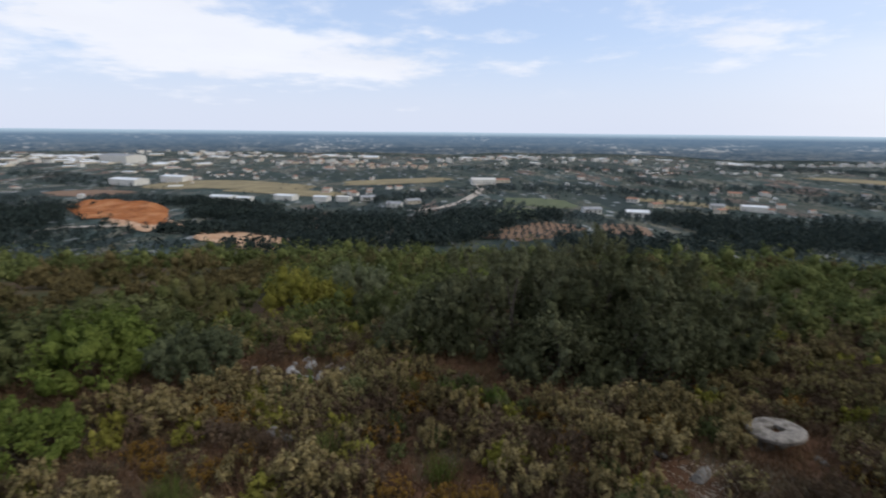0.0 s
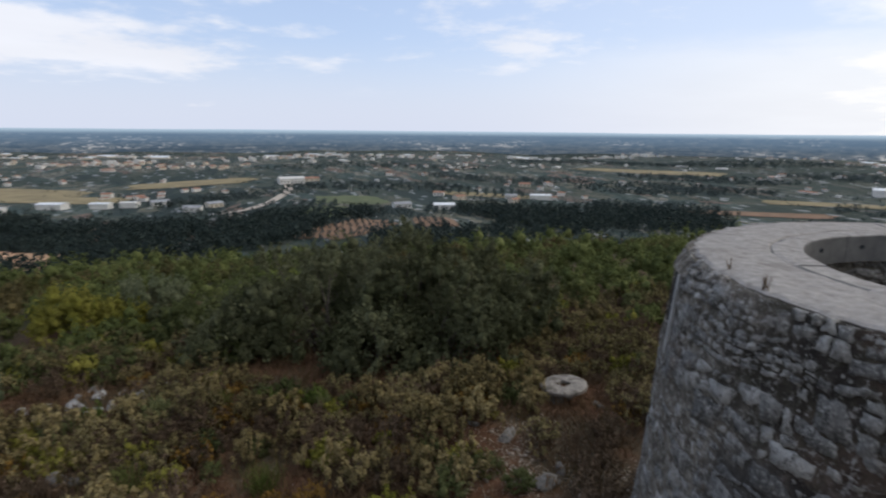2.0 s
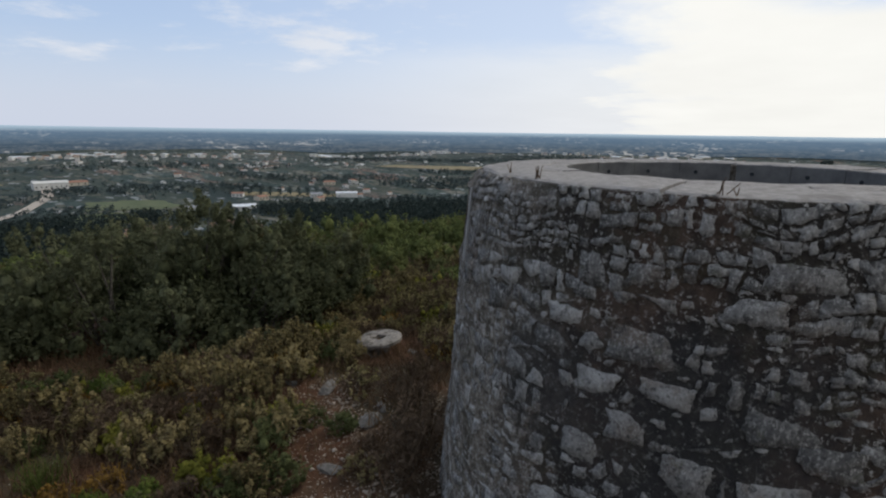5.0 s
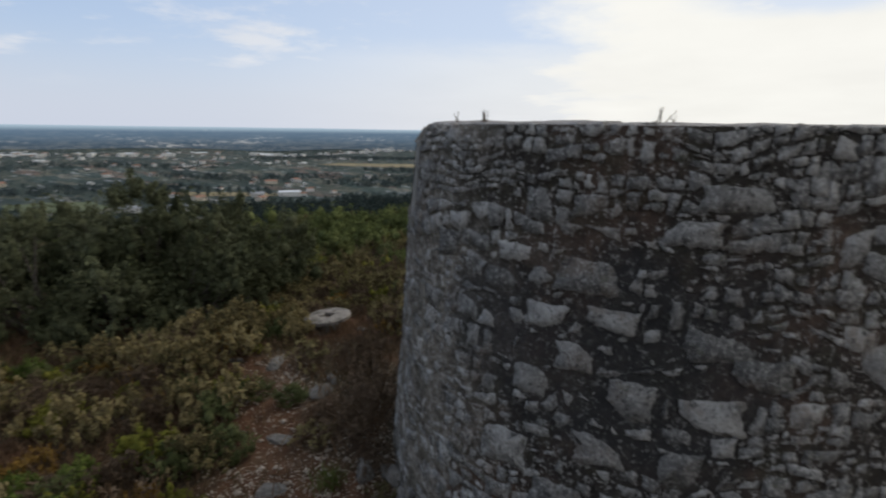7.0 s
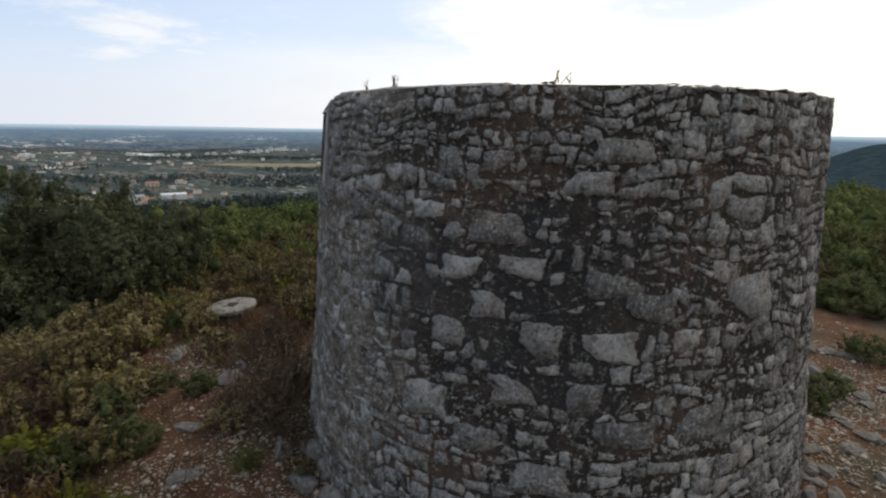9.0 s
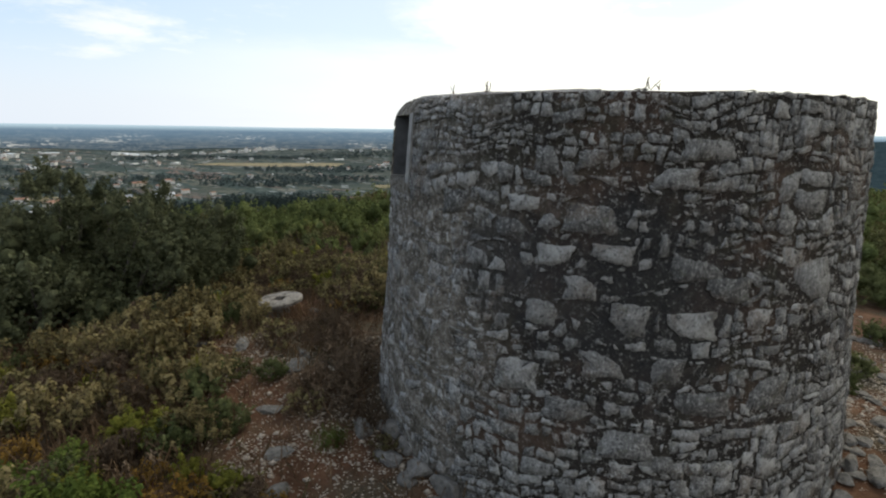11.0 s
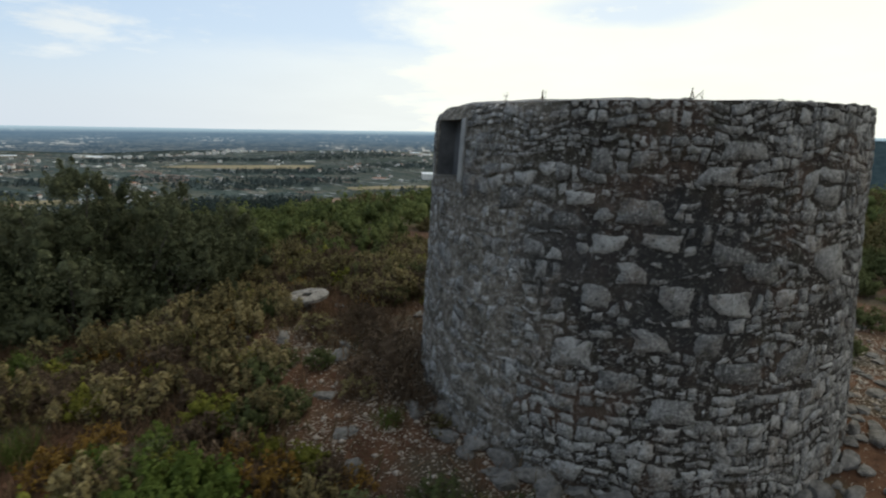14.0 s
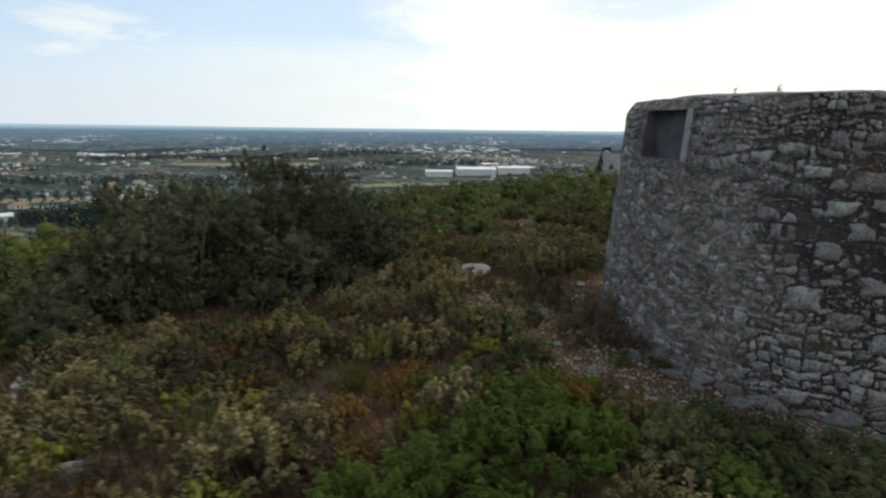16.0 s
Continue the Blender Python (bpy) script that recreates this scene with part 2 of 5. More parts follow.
def plain_material(name, a, b, scale, rough=0.9, bump=0.0, dist=0.02, spec=0.3):
    m, k = material(name)
    p = place(k)
    n = k.noise(p, scale, 6.0, 0.65)
    surface(k, k.ramp(n, [(0.3, a), (0.72, b)]), rough, n if bump else None, bump, dist, spec)
    return m


CLAY, k = material("orange clay")
p = place(k)
n1, n2 = k.noise(p, 0.05, 6.0, 0.7), k.noise(k.vmath("MULTIPLY", p, (0.5, 0.5, 0.12)), 1.0, 5.0, 0.7)
c = k.ramp(n1, [(0.32, (0.20, 0.070, 0.026)), (0.5, (0.43, 0.155, 0.055)), (0.66, (0.55, 0.27, 0.125))])
c = k.mix(k.math("MULTIPLY", k.smooth(n2, 0.50, 0.62), 0.55), c, (0.17, 0.075, 0.036))
surface(k, c, 0.95, n2, 0.9, 2.0, 0.1)

SAND = plain_material("pale sand", (0.34, 0.17, 0.085), (0.60, 0.42, 0.28), 0.16)
RED_FIELD = plain_material("ploughed red field", (0.14, 0.083, 0.050), (0.24, 0.145, 0.088), 0.08)
DRY_FIELD = plain_material("dry grass field", (0.16, 0.13, 0.07), (0.30, 0.24, 0.13), 0.05)
GREEN_FIELD = plain_material("green field", (0.06, 0.08, 0.035), (0.12, 0.13, 0.06), 0.08)
TRACK = plain_material("dirt road", (0.34, 0.29, 0.24), (0.48, 0.42, 0.36), 0.2)
WHITE_WALL = plain_material("white render", (0.52, 0.51, 0.49), (0.72, 0.71, 0.68), 0.3)
CREAM_WALL = plain_material("cream render", (0.50, 0.44, 0.36), (0.66, 0.60, 0.50), 0.3)
TILE_ROOF = plain_material("clay roof tiles", (0.24, 0.125, 0.085), (0.36, 0.21, 0.15), 0.6)
METAL_ROOF = plain_material("pale sheet metal roof", (0.58, 0.60, 0.63), (0.78, 0.80, 0.82), 0.15, 0.5)
GREY_ROOF = plain_material("grey fibre cement roof", (0.22, 0.23, 0.25), (0.36, 0.37, 0.39), 0.3)
DARK_GLASS = plain_material("dark window", (0.02, 0.025, 0.03), (0.04, 0.045, 0.05), 1.0, 0.2)

def damp(k, p, c, deep):
    """The dark lichen stains on the tower's weather side: one great, one small."""
    ragged_ = k.math("MULTIPLY", k.math("SUBTRACT", k.noise(p, 1.7, 6.0, 0.7), 0.5), 1.5)
    for centre, size in (((3.45, 1.17, 2.05), (0.85, 0.85, 0.95)), ((3.17, 2.42, 2.25), (2.0, 2.0, 1.5))):
        d = k.vmath("MULTIPLY", k.vmath("SUBTRACT", p, centre), size)
        far = k.math("ADD", k.add("ShaderNodeVectorMath", {0: d}, op="LENGTH").outputs["Value"], ragged_)
        c = k.mix(k.math("MULTIPLY", k.smooth(far, 1.15, 0.55), deep), c, (0.034, 0.035, 0.037))
    return c


LIME, k = material("weathered limestone")
p = place(k)
one = k.add("ShaderNodeObjectInfo").outputs["Random"]
isl = k.add("ShaderNodeNewGeometry").outputs["Random Per Island"]
own = k.math("FRACT", k.math("ADD", one, isl))
n1, n2, n3, n4 = k.noise(p, 2.2, 6.0, 0.65), k.noise(p, 9.0, 8.0, 0.80), k.noise(p, 34.0, 6.0, 0.78), k.noise(p, 130.0, 3.0, 0.7)
shade = k.math("ADD", k.math("MULTIPLY", n2, 0.70), k.math("MULTIPLY", own, 0.30))
c = k.ramp(shade, [(0.28, (0.083, 0.079, 0.075)), (0.42, (0.184, 0.177, 0.168)), (0.54, (0.290, 0.277, 0.262)), (0.70, (0.505, 0.484, 0.455))])
c = k.mix(k.math("MULTIPLY", k.smooth(n1, 0.51, 0.65), 0.6), c, (0.205, 0.155, 0.118))
c = k.mix(k.math("MULTIPLY", k.smooth(k.noise(p, 3.2, 7.0, 0.78), 0.53, 0.60), 0.55), c, (0.060, 0.054, 0.046))
c = k.mix(k.math("MULTIPLY", k.smooth(k.noise(p, 15.0, 5.0, 0.65), 0.56, 0.63), 0.75), c, (0.045, 0.042, 0.040))
run = k.noise(k.vmath("MULTIPLY", p, (34, 34, 15)), 1.0, 5.0, 0.70)     # rain-washed streaks
c = k.mix(k.math("MULTIPLY", k.smooth(run, 0.54, 0.66), 0.5), c, (0.555, 0.53, 0.49))
c = k.mix(k.math("MULTIPLY", k.smooth(run, 0.45, 0.34), 0.5), c, (0.050, 0.048, 0.047))
c = k.mix(k.math("MULTIPLY", k.smooth(n3, 0.54, 0.62), 0.60), c, (0.615, 0.59, 0.55))
c = k.mix(k.math("MULTIPLY", k.smooth(n3, 0.44, 0.36), 0.60), c, (0.040, 0.038, 0.036))
c = k.mix(k.math("MULTIPLY", k.smooth(k.noise(p, 7.0, 5.0, 0.7), 0.58, 0.66), 0.4), c, (0.170, 0.170, 0.115))
c = k.mix(k.math("MULTIPLY", k.smooth(k.noise(p, 19.0, 7.0, 0.80), 0.555, 0.61), 0.7), c, (0.50, 0.48, 0.45))
c = damp(k, p, c, 0.22)
surface(k, c, 0.92, k.math("ADD", k.math("MULTIPLY", n2, 0.4), k.math("ADD", k.math("MULTIPLY", run, 0.4), k.math("ADD", k.math("MULTIPLY", n3, 0.5), k.math("MULTIPLY", n4, 0.15)))), 0.9, 0.05, 0.2)

MORTAR, k = material("dark weathered mortar")
p = place(k)
n1, n2, n3 = k.noise(p, 1.1, 5.0, 0.6), k.noise(p, 9.0, 6.0, 0.75), k.noise(p, 45.0, 4.0, 0.7)
c = k.ramp(n2, [(0.3, (0.016, 0.014, 0.013)), (0.54, (0.040, 0.034, 0.029)), (0.74, (0.12, 0.103, 0.086))])
c = k.mix(k.math("MULTIPLY", k.smooth(n1, 0.50, 0.64), 0.65), c, k.ramp(n2, [(0.3, (0.042, 0.029, 0.022)), (0.7, (0.150, 0.098, 0.072))]))
sx = k.add("ShaderNodeSeparateXYZ", {0: p})
worn = k.math("ADD", sx.outputs[1], k.math("MULTIPLY", k.math("SUBTRACT", n1, 0.5), 3.0))
c = k.mix(k.math("MULTIPLY", k.smooth(worn, 2.1, 3.2), 0.85), c, k.ramp(n2, [(0.34, (0.056, 0.046, 0.036)), (0.50, (0.168, 0.146, 0.120)), (0.66, (0.41, 0.372, 0.318))]))
c = k.mix(k.math("MULTIPLY", k.smooth(k.noise(p, 19.0, 7.0, 0.80), 0.545, 0.60), 0.9), c, (0.38, 0.36, 0.335))
crumb = k.vmath("ADD", p, k.vmath("MULTIPLY", k.add("ShaderNodeTexNoise", {"Vector": p, "Scale": 28.0, "Detail": 3.0}).outputs["Color"], (0.05, 0.05, 0.03)))
chips = k.voronoi(crumb, 27.0, "Distance")
pick = k.add("ShaderNodeSeparateColor", {0: k.voronoi(crumb, 27.0, "Color")}).outputs[0]
chip = k.math("MULTIPLY", k.smooth(chips, 0.42, 0.30), k.smooth(pick, 0.84, 0.88))
c = k.mix(k.math("MULTIPLY", chip, 0.9), c, k.ramp(n3, [(0.3, (0.19, 0.175, 0.16)), (0.7, (0.46, 0.435, 0.40))]))
c = k.mix(k.math("MULTIPLY", k.smooth(k.noise(p, 3.2, 7.0, 0.78), 0.51, 0.58), 0.5), c, (0.056, 0.050, 0.034))
rusty = k.vmath("MULTIPLY", k.vmath("SUBTRACT", p, (3.08, 2.25, 0.62)), (1.6, 1.3, 2.2))
rusty = k.add("ShaderNodeVectorMath", {0: rusty}, op="LENGTH").outputs["Value"]
rusty = k.math("ADD", rusty, k.math("MULTIPLY", k.math("SUBTRACT", n2, 0.5), 1.6))
c = k.mix(k.math("MULTIPLY", k.smooth(rusty, 0.80, 0.45), 0.6), c, (0.105, 0.066, 0.047))
c = damp(k, p, c, 0.55)
surface(k, c, 0.95, k.math("ADD", k.math("ADD", k.math("MULTIPLY", n2, 0.6), k.math("MULTIPLY", n3, 0.35)), k.math("MULTIPLY", chip, 0.4)), 1.0, 0.06, 0.15)

CAP, k = material("pale lime screed")
p = place(k)
n1, n2, n3 = k.noise(p, 1.6, 6.0, 0.65), k.noise(p, 10.0, 6.0, 0.7), k.noise(p, 60.0, 3.0)
c = k.ramp(n2, [(0.28, (0.17, 0.155, 0.145)), (0.55, (0.30, 0.28, 0.265)), (0.8, (0.42, 0.395, 0.37))])
c = k.mix(k.math("MULTIPLY", k.smooth(n1, 0.54, 0.68), 0.6), c, (0.14, 0.125, 0.115))
c = k.mix(k.math("MULTIPLY", k.smooth(n3, 0.62, 0.72), 0.5), c, (0.08, 0.075, 0.07))
surface(k, c, 0.9, k.math("ADD", n2, k.math("MULTIPLY", n3, 0.3)), 0.6, 0.03, 0.2)

CURB = plain_material("smooth grey concrete", (0.075, 0.074, 0.074), (0.15, 0.146, 0.142), 5.0, 0.85, 0.3, 0.01)
PANEL = plain_material("grey cement panel and shaded reveal", (0.050, 0.051, 0.054), (0.125, 0.126, 0.130), 3.5, 0.85, 0.4, 0.02)
JAMB = plain_material("pale dressed jamb", (0.20, 0.195, 0.19), (0.34, 0.33, 0.315), 9.0, 0.9, 0.5, 0.02)

MILL, k = material("pale pitted millstone")
p = place(k)
n2, n3 = k.noise(p, 12.0, 5.0, 0.7), k.noise(p, 45.0, 3.0)
c = k.ramp(n2, [(0.3, (0.14, 0.125, 0.108)), (0.7, (0.35, 0.315, 0.28))])
c = k.mix(k.math("MULTIPLY", k.smooth(n3, 0.55, 0.66), 0.7), c, (0.10, 0.088, 0.075))
c = k.mix(k.math("MULTIPLY", k.smooth(k.noise(p, 3.2, 6.0, 0.75), 0.50, 0.58), 0.75), c, (0.085, 0.075, 0.062))
surface(k, c, 0.95, n3, 0.8, 0.02, 0.15)

FAR, k = material("far distance with painted haze")
p = place(k)
sp = k.add("ShaderNodeSeparateXYZ", {0: p})
streak = k.noise(k.vmath("MULTIPLY", p, (0.030, 0.030, 0.16)), 1.0, 8.0, 0.72)
grain = k.noise(k.vmath("MULTIPLY", p, (0.16, 0.16, 0.42)), 1.0, 4.0, 0.7)
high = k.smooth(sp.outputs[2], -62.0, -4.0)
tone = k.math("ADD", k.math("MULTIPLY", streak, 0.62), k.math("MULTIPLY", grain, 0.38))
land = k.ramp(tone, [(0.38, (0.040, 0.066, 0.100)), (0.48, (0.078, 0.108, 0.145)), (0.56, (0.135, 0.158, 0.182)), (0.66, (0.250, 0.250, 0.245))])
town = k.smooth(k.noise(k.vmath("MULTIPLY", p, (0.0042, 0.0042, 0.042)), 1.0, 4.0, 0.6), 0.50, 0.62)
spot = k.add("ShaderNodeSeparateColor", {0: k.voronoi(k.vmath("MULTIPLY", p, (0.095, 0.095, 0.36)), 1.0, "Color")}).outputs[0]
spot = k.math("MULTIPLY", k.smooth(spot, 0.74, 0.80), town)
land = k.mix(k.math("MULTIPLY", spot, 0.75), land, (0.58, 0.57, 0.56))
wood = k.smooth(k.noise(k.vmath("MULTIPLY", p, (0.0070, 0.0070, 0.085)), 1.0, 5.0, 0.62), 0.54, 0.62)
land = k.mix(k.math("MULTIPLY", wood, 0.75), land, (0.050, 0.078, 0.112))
# haze painted in: bluer with height, palest along the top edge
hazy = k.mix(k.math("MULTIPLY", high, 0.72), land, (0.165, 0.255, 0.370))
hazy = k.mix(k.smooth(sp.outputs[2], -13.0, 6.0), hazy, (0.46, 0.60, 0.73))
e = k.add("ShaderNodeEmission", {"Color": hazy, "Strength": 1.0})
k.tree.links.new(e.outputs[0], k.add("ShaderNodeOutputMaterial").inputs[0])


# ---- building helpers ----
def mesh_of(name, verts, faces, mat, smooth=False):
    """A mesh from points and faces that all have the same number of corners."""
    verts, faces = np.asarray(verts, float), np.asarray(faces, int)
    me = bpy.data.meshes.new(name)
    n, c = faces.shape
    me.vertices.add(len(verts))
    me.vertices.foreach_set("co", verts.ravel())
    me.loops.add(n * c)
    me.loops.foreach_set("vertex_index", faces.ravel())
    me.polygons.add(n)
    me.polygons.foreach_set("loop_start", np.arange(n) * c)
    me.update(calc_edges=True)
    if smooth:
        me.polygons.foreach_set("use_smooth", np.ones(n, bool))
    me.materials.append(mat)
    return me


def mesh_any(name, verts, faces, mat, smooth=False):
    me = bpy.data.meshes.new(name)
    me.from_pydata([tuple(v) for v in verts], [], [tuple(int(i) for i in f) for f in faces])
    me.materials.append(mat)
    if smooth:
        me.polygons.foreach_set("use_smooth", np.ones(len(me.polygons), bool))
    return me


def part(name, me, parent, label=""):
    ob = new(name, me)
    ob.parent = parent
    return tagged(ob, label)


def bm_mesh(name, bm, mat, smooth=False):
    me = bpy.data.meshes.new(name)
    bm.to_mesh(me)
    bm.free()
    me.materials.append(mat)
    if smooth:
        me.polygons.foreach_set("use_smooth", np.ones(len(me.polygons), bool))
    return me


def unit(a):
    return a / np.maximum(np.linalg.norm(a, axis=1, keepdims=True), 1e-9)


def leaf_quads(rng, centres, normals, length, width):
    """Pointed leaves at the centres, each facing its normal, turned at random."""
    n = len(centres)
    a = unit(np.cross(normals, rng.normal(size=(n, 3))))
    b = np.cross(normals, a)
    size = rng.uniform(0.65, 1.25, (n, 1))
    L, W = length * size * 0.5, width * size * 0.5
    v = np.stack([centres - a * L, centres + b * W + normals * W * 0.35, centres + a * L, centres - b * W + normals * W * 0.35], 1)
    return v.reshape(-1, 3), np.arange(4 * n).reshape(n, 4)


def join(pieces):
    vs, fs, at = [], [], 0
    for v, f in pieces:
        vs.append(v), fs.append(f + at)
        at += len(v)
    return np.concatenate(vs), np.concatenate(fs)


def sticks(ends, r0, r1):
    """Four-sided tapered twigs between pairs of points."""
    ps = []
    for a, b in ends:
        a, b = np.array(a, float), np.array(b, float)
        d = (b - a) / np.linalg.norm(b - a)
        s = np.cross(d, [0.3, 0.9, 0.2])
        s /= np.linalg.norm(s)
        q = np.cross(d, s)
        ring = [s, q, -s, -q]
        v = np.array([a + r0 * x for x in ring] + [b + r1 * x for x in ring])
        ps.append((v, np.array([[i, (i + 1) % 4, 4 + (i + 1) % 4, 4 + i] for i in range(4)])))
    return join(ps)


CORE = np.array([(w * math.cos(1.2566 * (i + 0.5 * (j % 2))), w * math.sin(1.2566 * (i + 0.5 * (j % 2))), z) for j, (w, z) in enumerate(((0.70, -0.55), (1.0, 0.05), (0.66, 0.66), (0.10, 0.95))) for i in range(5)])
CORE_FACES = np.array([(5 * j + i, 5 * j + (i + 1) % 5, 5 * j + 5 + (i + 1) % 5, 5 * j + 5 + i) for j in range(3) for i in range(5)])


def cores(rng, c, r, fat=0.56):
    """The dense twiggy hearts of the leafy clumps."""
    n = len(c)
    v = CORE[None] * rng.uniform(0.78, 1.22, (n, 20, 1)) * (r[:, None, None] * np.array([fat, fat, fat * 1.15]))
    a = rng.uniform(0, 6.28, n)
    ca, sa = np.cos(a)[:, None], np.sin(a)[:, None]
    v = np.stack([v[..., 0] * ca - v[..., 1] * sa, v[..., 0] * sa + v[..., 1] * ca, v[..., 2]], -1) + c[:, None]
    v[..., 2] = np.maximum(v[..., 2], 0.0)
    return v.reshape(-1, 3), (CORE_FACES[None] + 20 * np.arange(n)[:, None, None]).reshape(-1, 4)


def crown(rng, rx, ry, h, clumps, leaves, length, width, puff, low=0.12, up=0.6):
    """An uneven dome of leafy shoots that point up and outwards. Returns the leaves and the shoots' middles."""
    d = unit(rng.normal(size=(clumps, 3)) * [1, 1, 0.9])
    d[:, 2] = np.abs(d[:, 2]) - 0.12 * rng.random(clumps)
    lobes = 0.80 + 0.20 * np.sin(2.3 * np.arctan2(d[:, 1], d[:, 0]) + rng.uniform(0, 6)) * np.cos(3.1 * d[:, 2] + rng.uniform(0, 6))
    s = (rng.uniform(0.35, 1.0, clumps) ** 0.45) * lobes
    c = np.stack([rx * 0.86 * d[:, 0] * s, ry * 0.86 * d[:, 1] * s, h * (low + (0.88 - low) * np.clip(d[:, 2], 0, 1) * s) + h * 0.05 * rng.random(clumps)], 1)
    r = puff * rng.uniform(0.65, 1.3, clumps)
    axis = unit(d * 0.6 + [0, 0, 0.7] + rng.normal(size=d.shape) * 0.22)
    which = np.repeat(np.arange(clumps), leaves)
    t = rng.random(len(which)) ** 0.85
    out = unit(np.cross(axis[which], rng.normal(size=(len(which), 3))))
    pos = c[which] + axis[which] * ((t - 0.4) * 2.0 * r[which])[:, None] + out * (r[which] * 0.72 * (1.0 - 0.72 * t) * np.sqrt(rng.random(len(which))))[:, None]
    pos[:, 2] = np.maximum(pos[:, 2], 0.03)
    nor = unit(out * 0.7 + d[which] * 0.5 + [0, 0, up] + rng.normal(size=pos.shape) * 0.38)
    return join([leaf_quads(rng, pos, nor, length, width), cores(rng, c[::3], r[::3])]), c


# ---- the lie of the land ----
TX, TY = 6.07, 2.39          # the tower's axis
rng = np.random.default_rng(7)
WAVES = [(rng.uniform(-1, 1) * f, rng.uniform(-1, 1) * f, rng.uniform(0, 6.3), 0.11 / (1 + 0.9 * f)) for f in (0.5, 0.8, 1.3, 2.0, 3.1, 4.5)]
SWELLS = [(rng.uniform(-1, 1) * f, rng.uniform(-1, 1) * f, rng.uniform(0, 6.3), 0.03 / f) for f in (0.006, 0.01, 0.016, 0.03)]


def ground_z(x, y):
    x, y = np.asarray(x, float), np.asarray(y, float)
    v = y - 6.0
    hill = -0.0044 * np.where(v > 0, v, 0.45 * v) ** 2 - 0.00058 * np.where(x > 0, x, 1.5 * x) ** 2
    hill = hill - 0.34 * np.exp(-((x - 3.2) ** 2 / 5.0 + (y - 0.6) ** 2 / 7.0))
    r = np.hypot(x, y)
    far = -60.0 + 62.0 * np.clip((r - 1300.0) / 3500.0, 0, 1) ** 2
    far = far + sum(a * np.sin(fx * x + fy * y + p) for fx, fy, p, a in SWELLS) * np.clip((r - 150) / 300, 0, 1)
    w = 9.0
    z = w * np.logaddexp(hill / w, far / w)
    z = z - w * math.log1p(math.exp(-60.0 / w))
    bumps = sum(a * np.sin(fx * x + fy * y + p) for fx, fy, p, a in WAVES)
    return z + bumps * np.exp(-(r / 40.0) ** 2)


def gz(x, y):
    return float(ground_z(x, y))


RINGS, SPOKES = 200, 320
rr = np.concatenate([[0.01], np.geomspace(0.35, 1830.0, RINGS - 1)])
th = np.linspace(0, 2 * np.pi, SPOKES, endpoint=False)
x, y = 2.0 + rr[:, None] * np.cos(th), 5.0 + rr[:, None] * np.sin(th)
v = np.stack([x, y, ground_z(x, y)], -1).reshape(-1, 3)
i, j = np.meshgrid(np.arange(RINGS - 1), np.arange(SPOKES), indexing="ij")
q = np.stack([i * SPOKES + j, (i + 1) * SPOKES + j, (i + 1) * SPOKES + (j + 1) % SPOKES, i * SPOKES + (j + 1) % SPOKES], -1).reshape(-1, 4)
me = mesh_of("ground", v, q, SOIL, True)
me.materials.append(HILL)
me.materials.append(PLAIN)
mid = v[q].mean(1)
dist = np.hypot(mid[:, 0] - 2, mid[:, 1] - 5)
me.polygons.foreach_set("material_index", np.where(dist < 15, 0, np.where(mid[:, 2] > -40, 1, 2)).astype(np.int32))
tagged(new("ground", me), "stony red hilltop soil falling to a wide plain of fields", "ground", kind="structure")

# the far distance, past the plain: a glowing ring with haze in its colour
n = 240
a = np.linspace(0, 2 * np.pi, n, endpoint=False)
rim = 1.0 + 0.9 * np.sin(5 * a + 1) + 0.7 * np.sin(13 * a) + 0.4 * np.sin(31 * a + 2)
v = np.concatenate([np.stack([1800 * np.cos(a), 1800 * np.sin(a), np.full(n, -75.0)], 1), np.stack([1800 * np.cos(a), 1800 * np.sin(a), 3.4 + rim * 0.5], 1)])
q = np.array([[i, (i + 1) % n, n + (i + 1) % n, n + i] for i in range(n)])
tagged(new("backdrop", mesh_of("backdrop", v, q, FAR)), "glowing backdrop of distant land with painted blue haze", "backdrop", kind="structure")


# ---- the mill tower ----
TOP, REF = 3.86, 2.9
A0, A1, Z0, Z1 = 130.5, 148.5, 2.95, 3.68       # the walled-up window: angles and heights


def wall_r(z):
    return 2.905 - 0.0666 * (z - 2.0)


def worn(deg):
    """The head's outer edge is worn round on the side of the window."""
    return math.exp(-(((deg % 360) - 128) / 42) ** 4)


def on_wall(deg, z, out=0.0):
    r = wall_r(z) + out - 0.13 * worn(deg) * (max(z - 3.62, 0.0) / 0.24) ** 2
    return np.array([TX + r * math.cos(radians(deg)), TY + r * math.sin(radians(deg)), z])


def rough(x, y, z, f, a):
    return a * noise.noise(Vector((x * f, y * f, z * f)))


def lump(deg, z):
    """How far the old wall bulges or sinks."""
    p = on_wall(deg, z)
    if abs(deg % 360 - 139.5) < 13 and z > 2.75:
        return 0.0
    return rough(*p, 1.4, 0.035) + rough(*p, 3.6, 0.010)


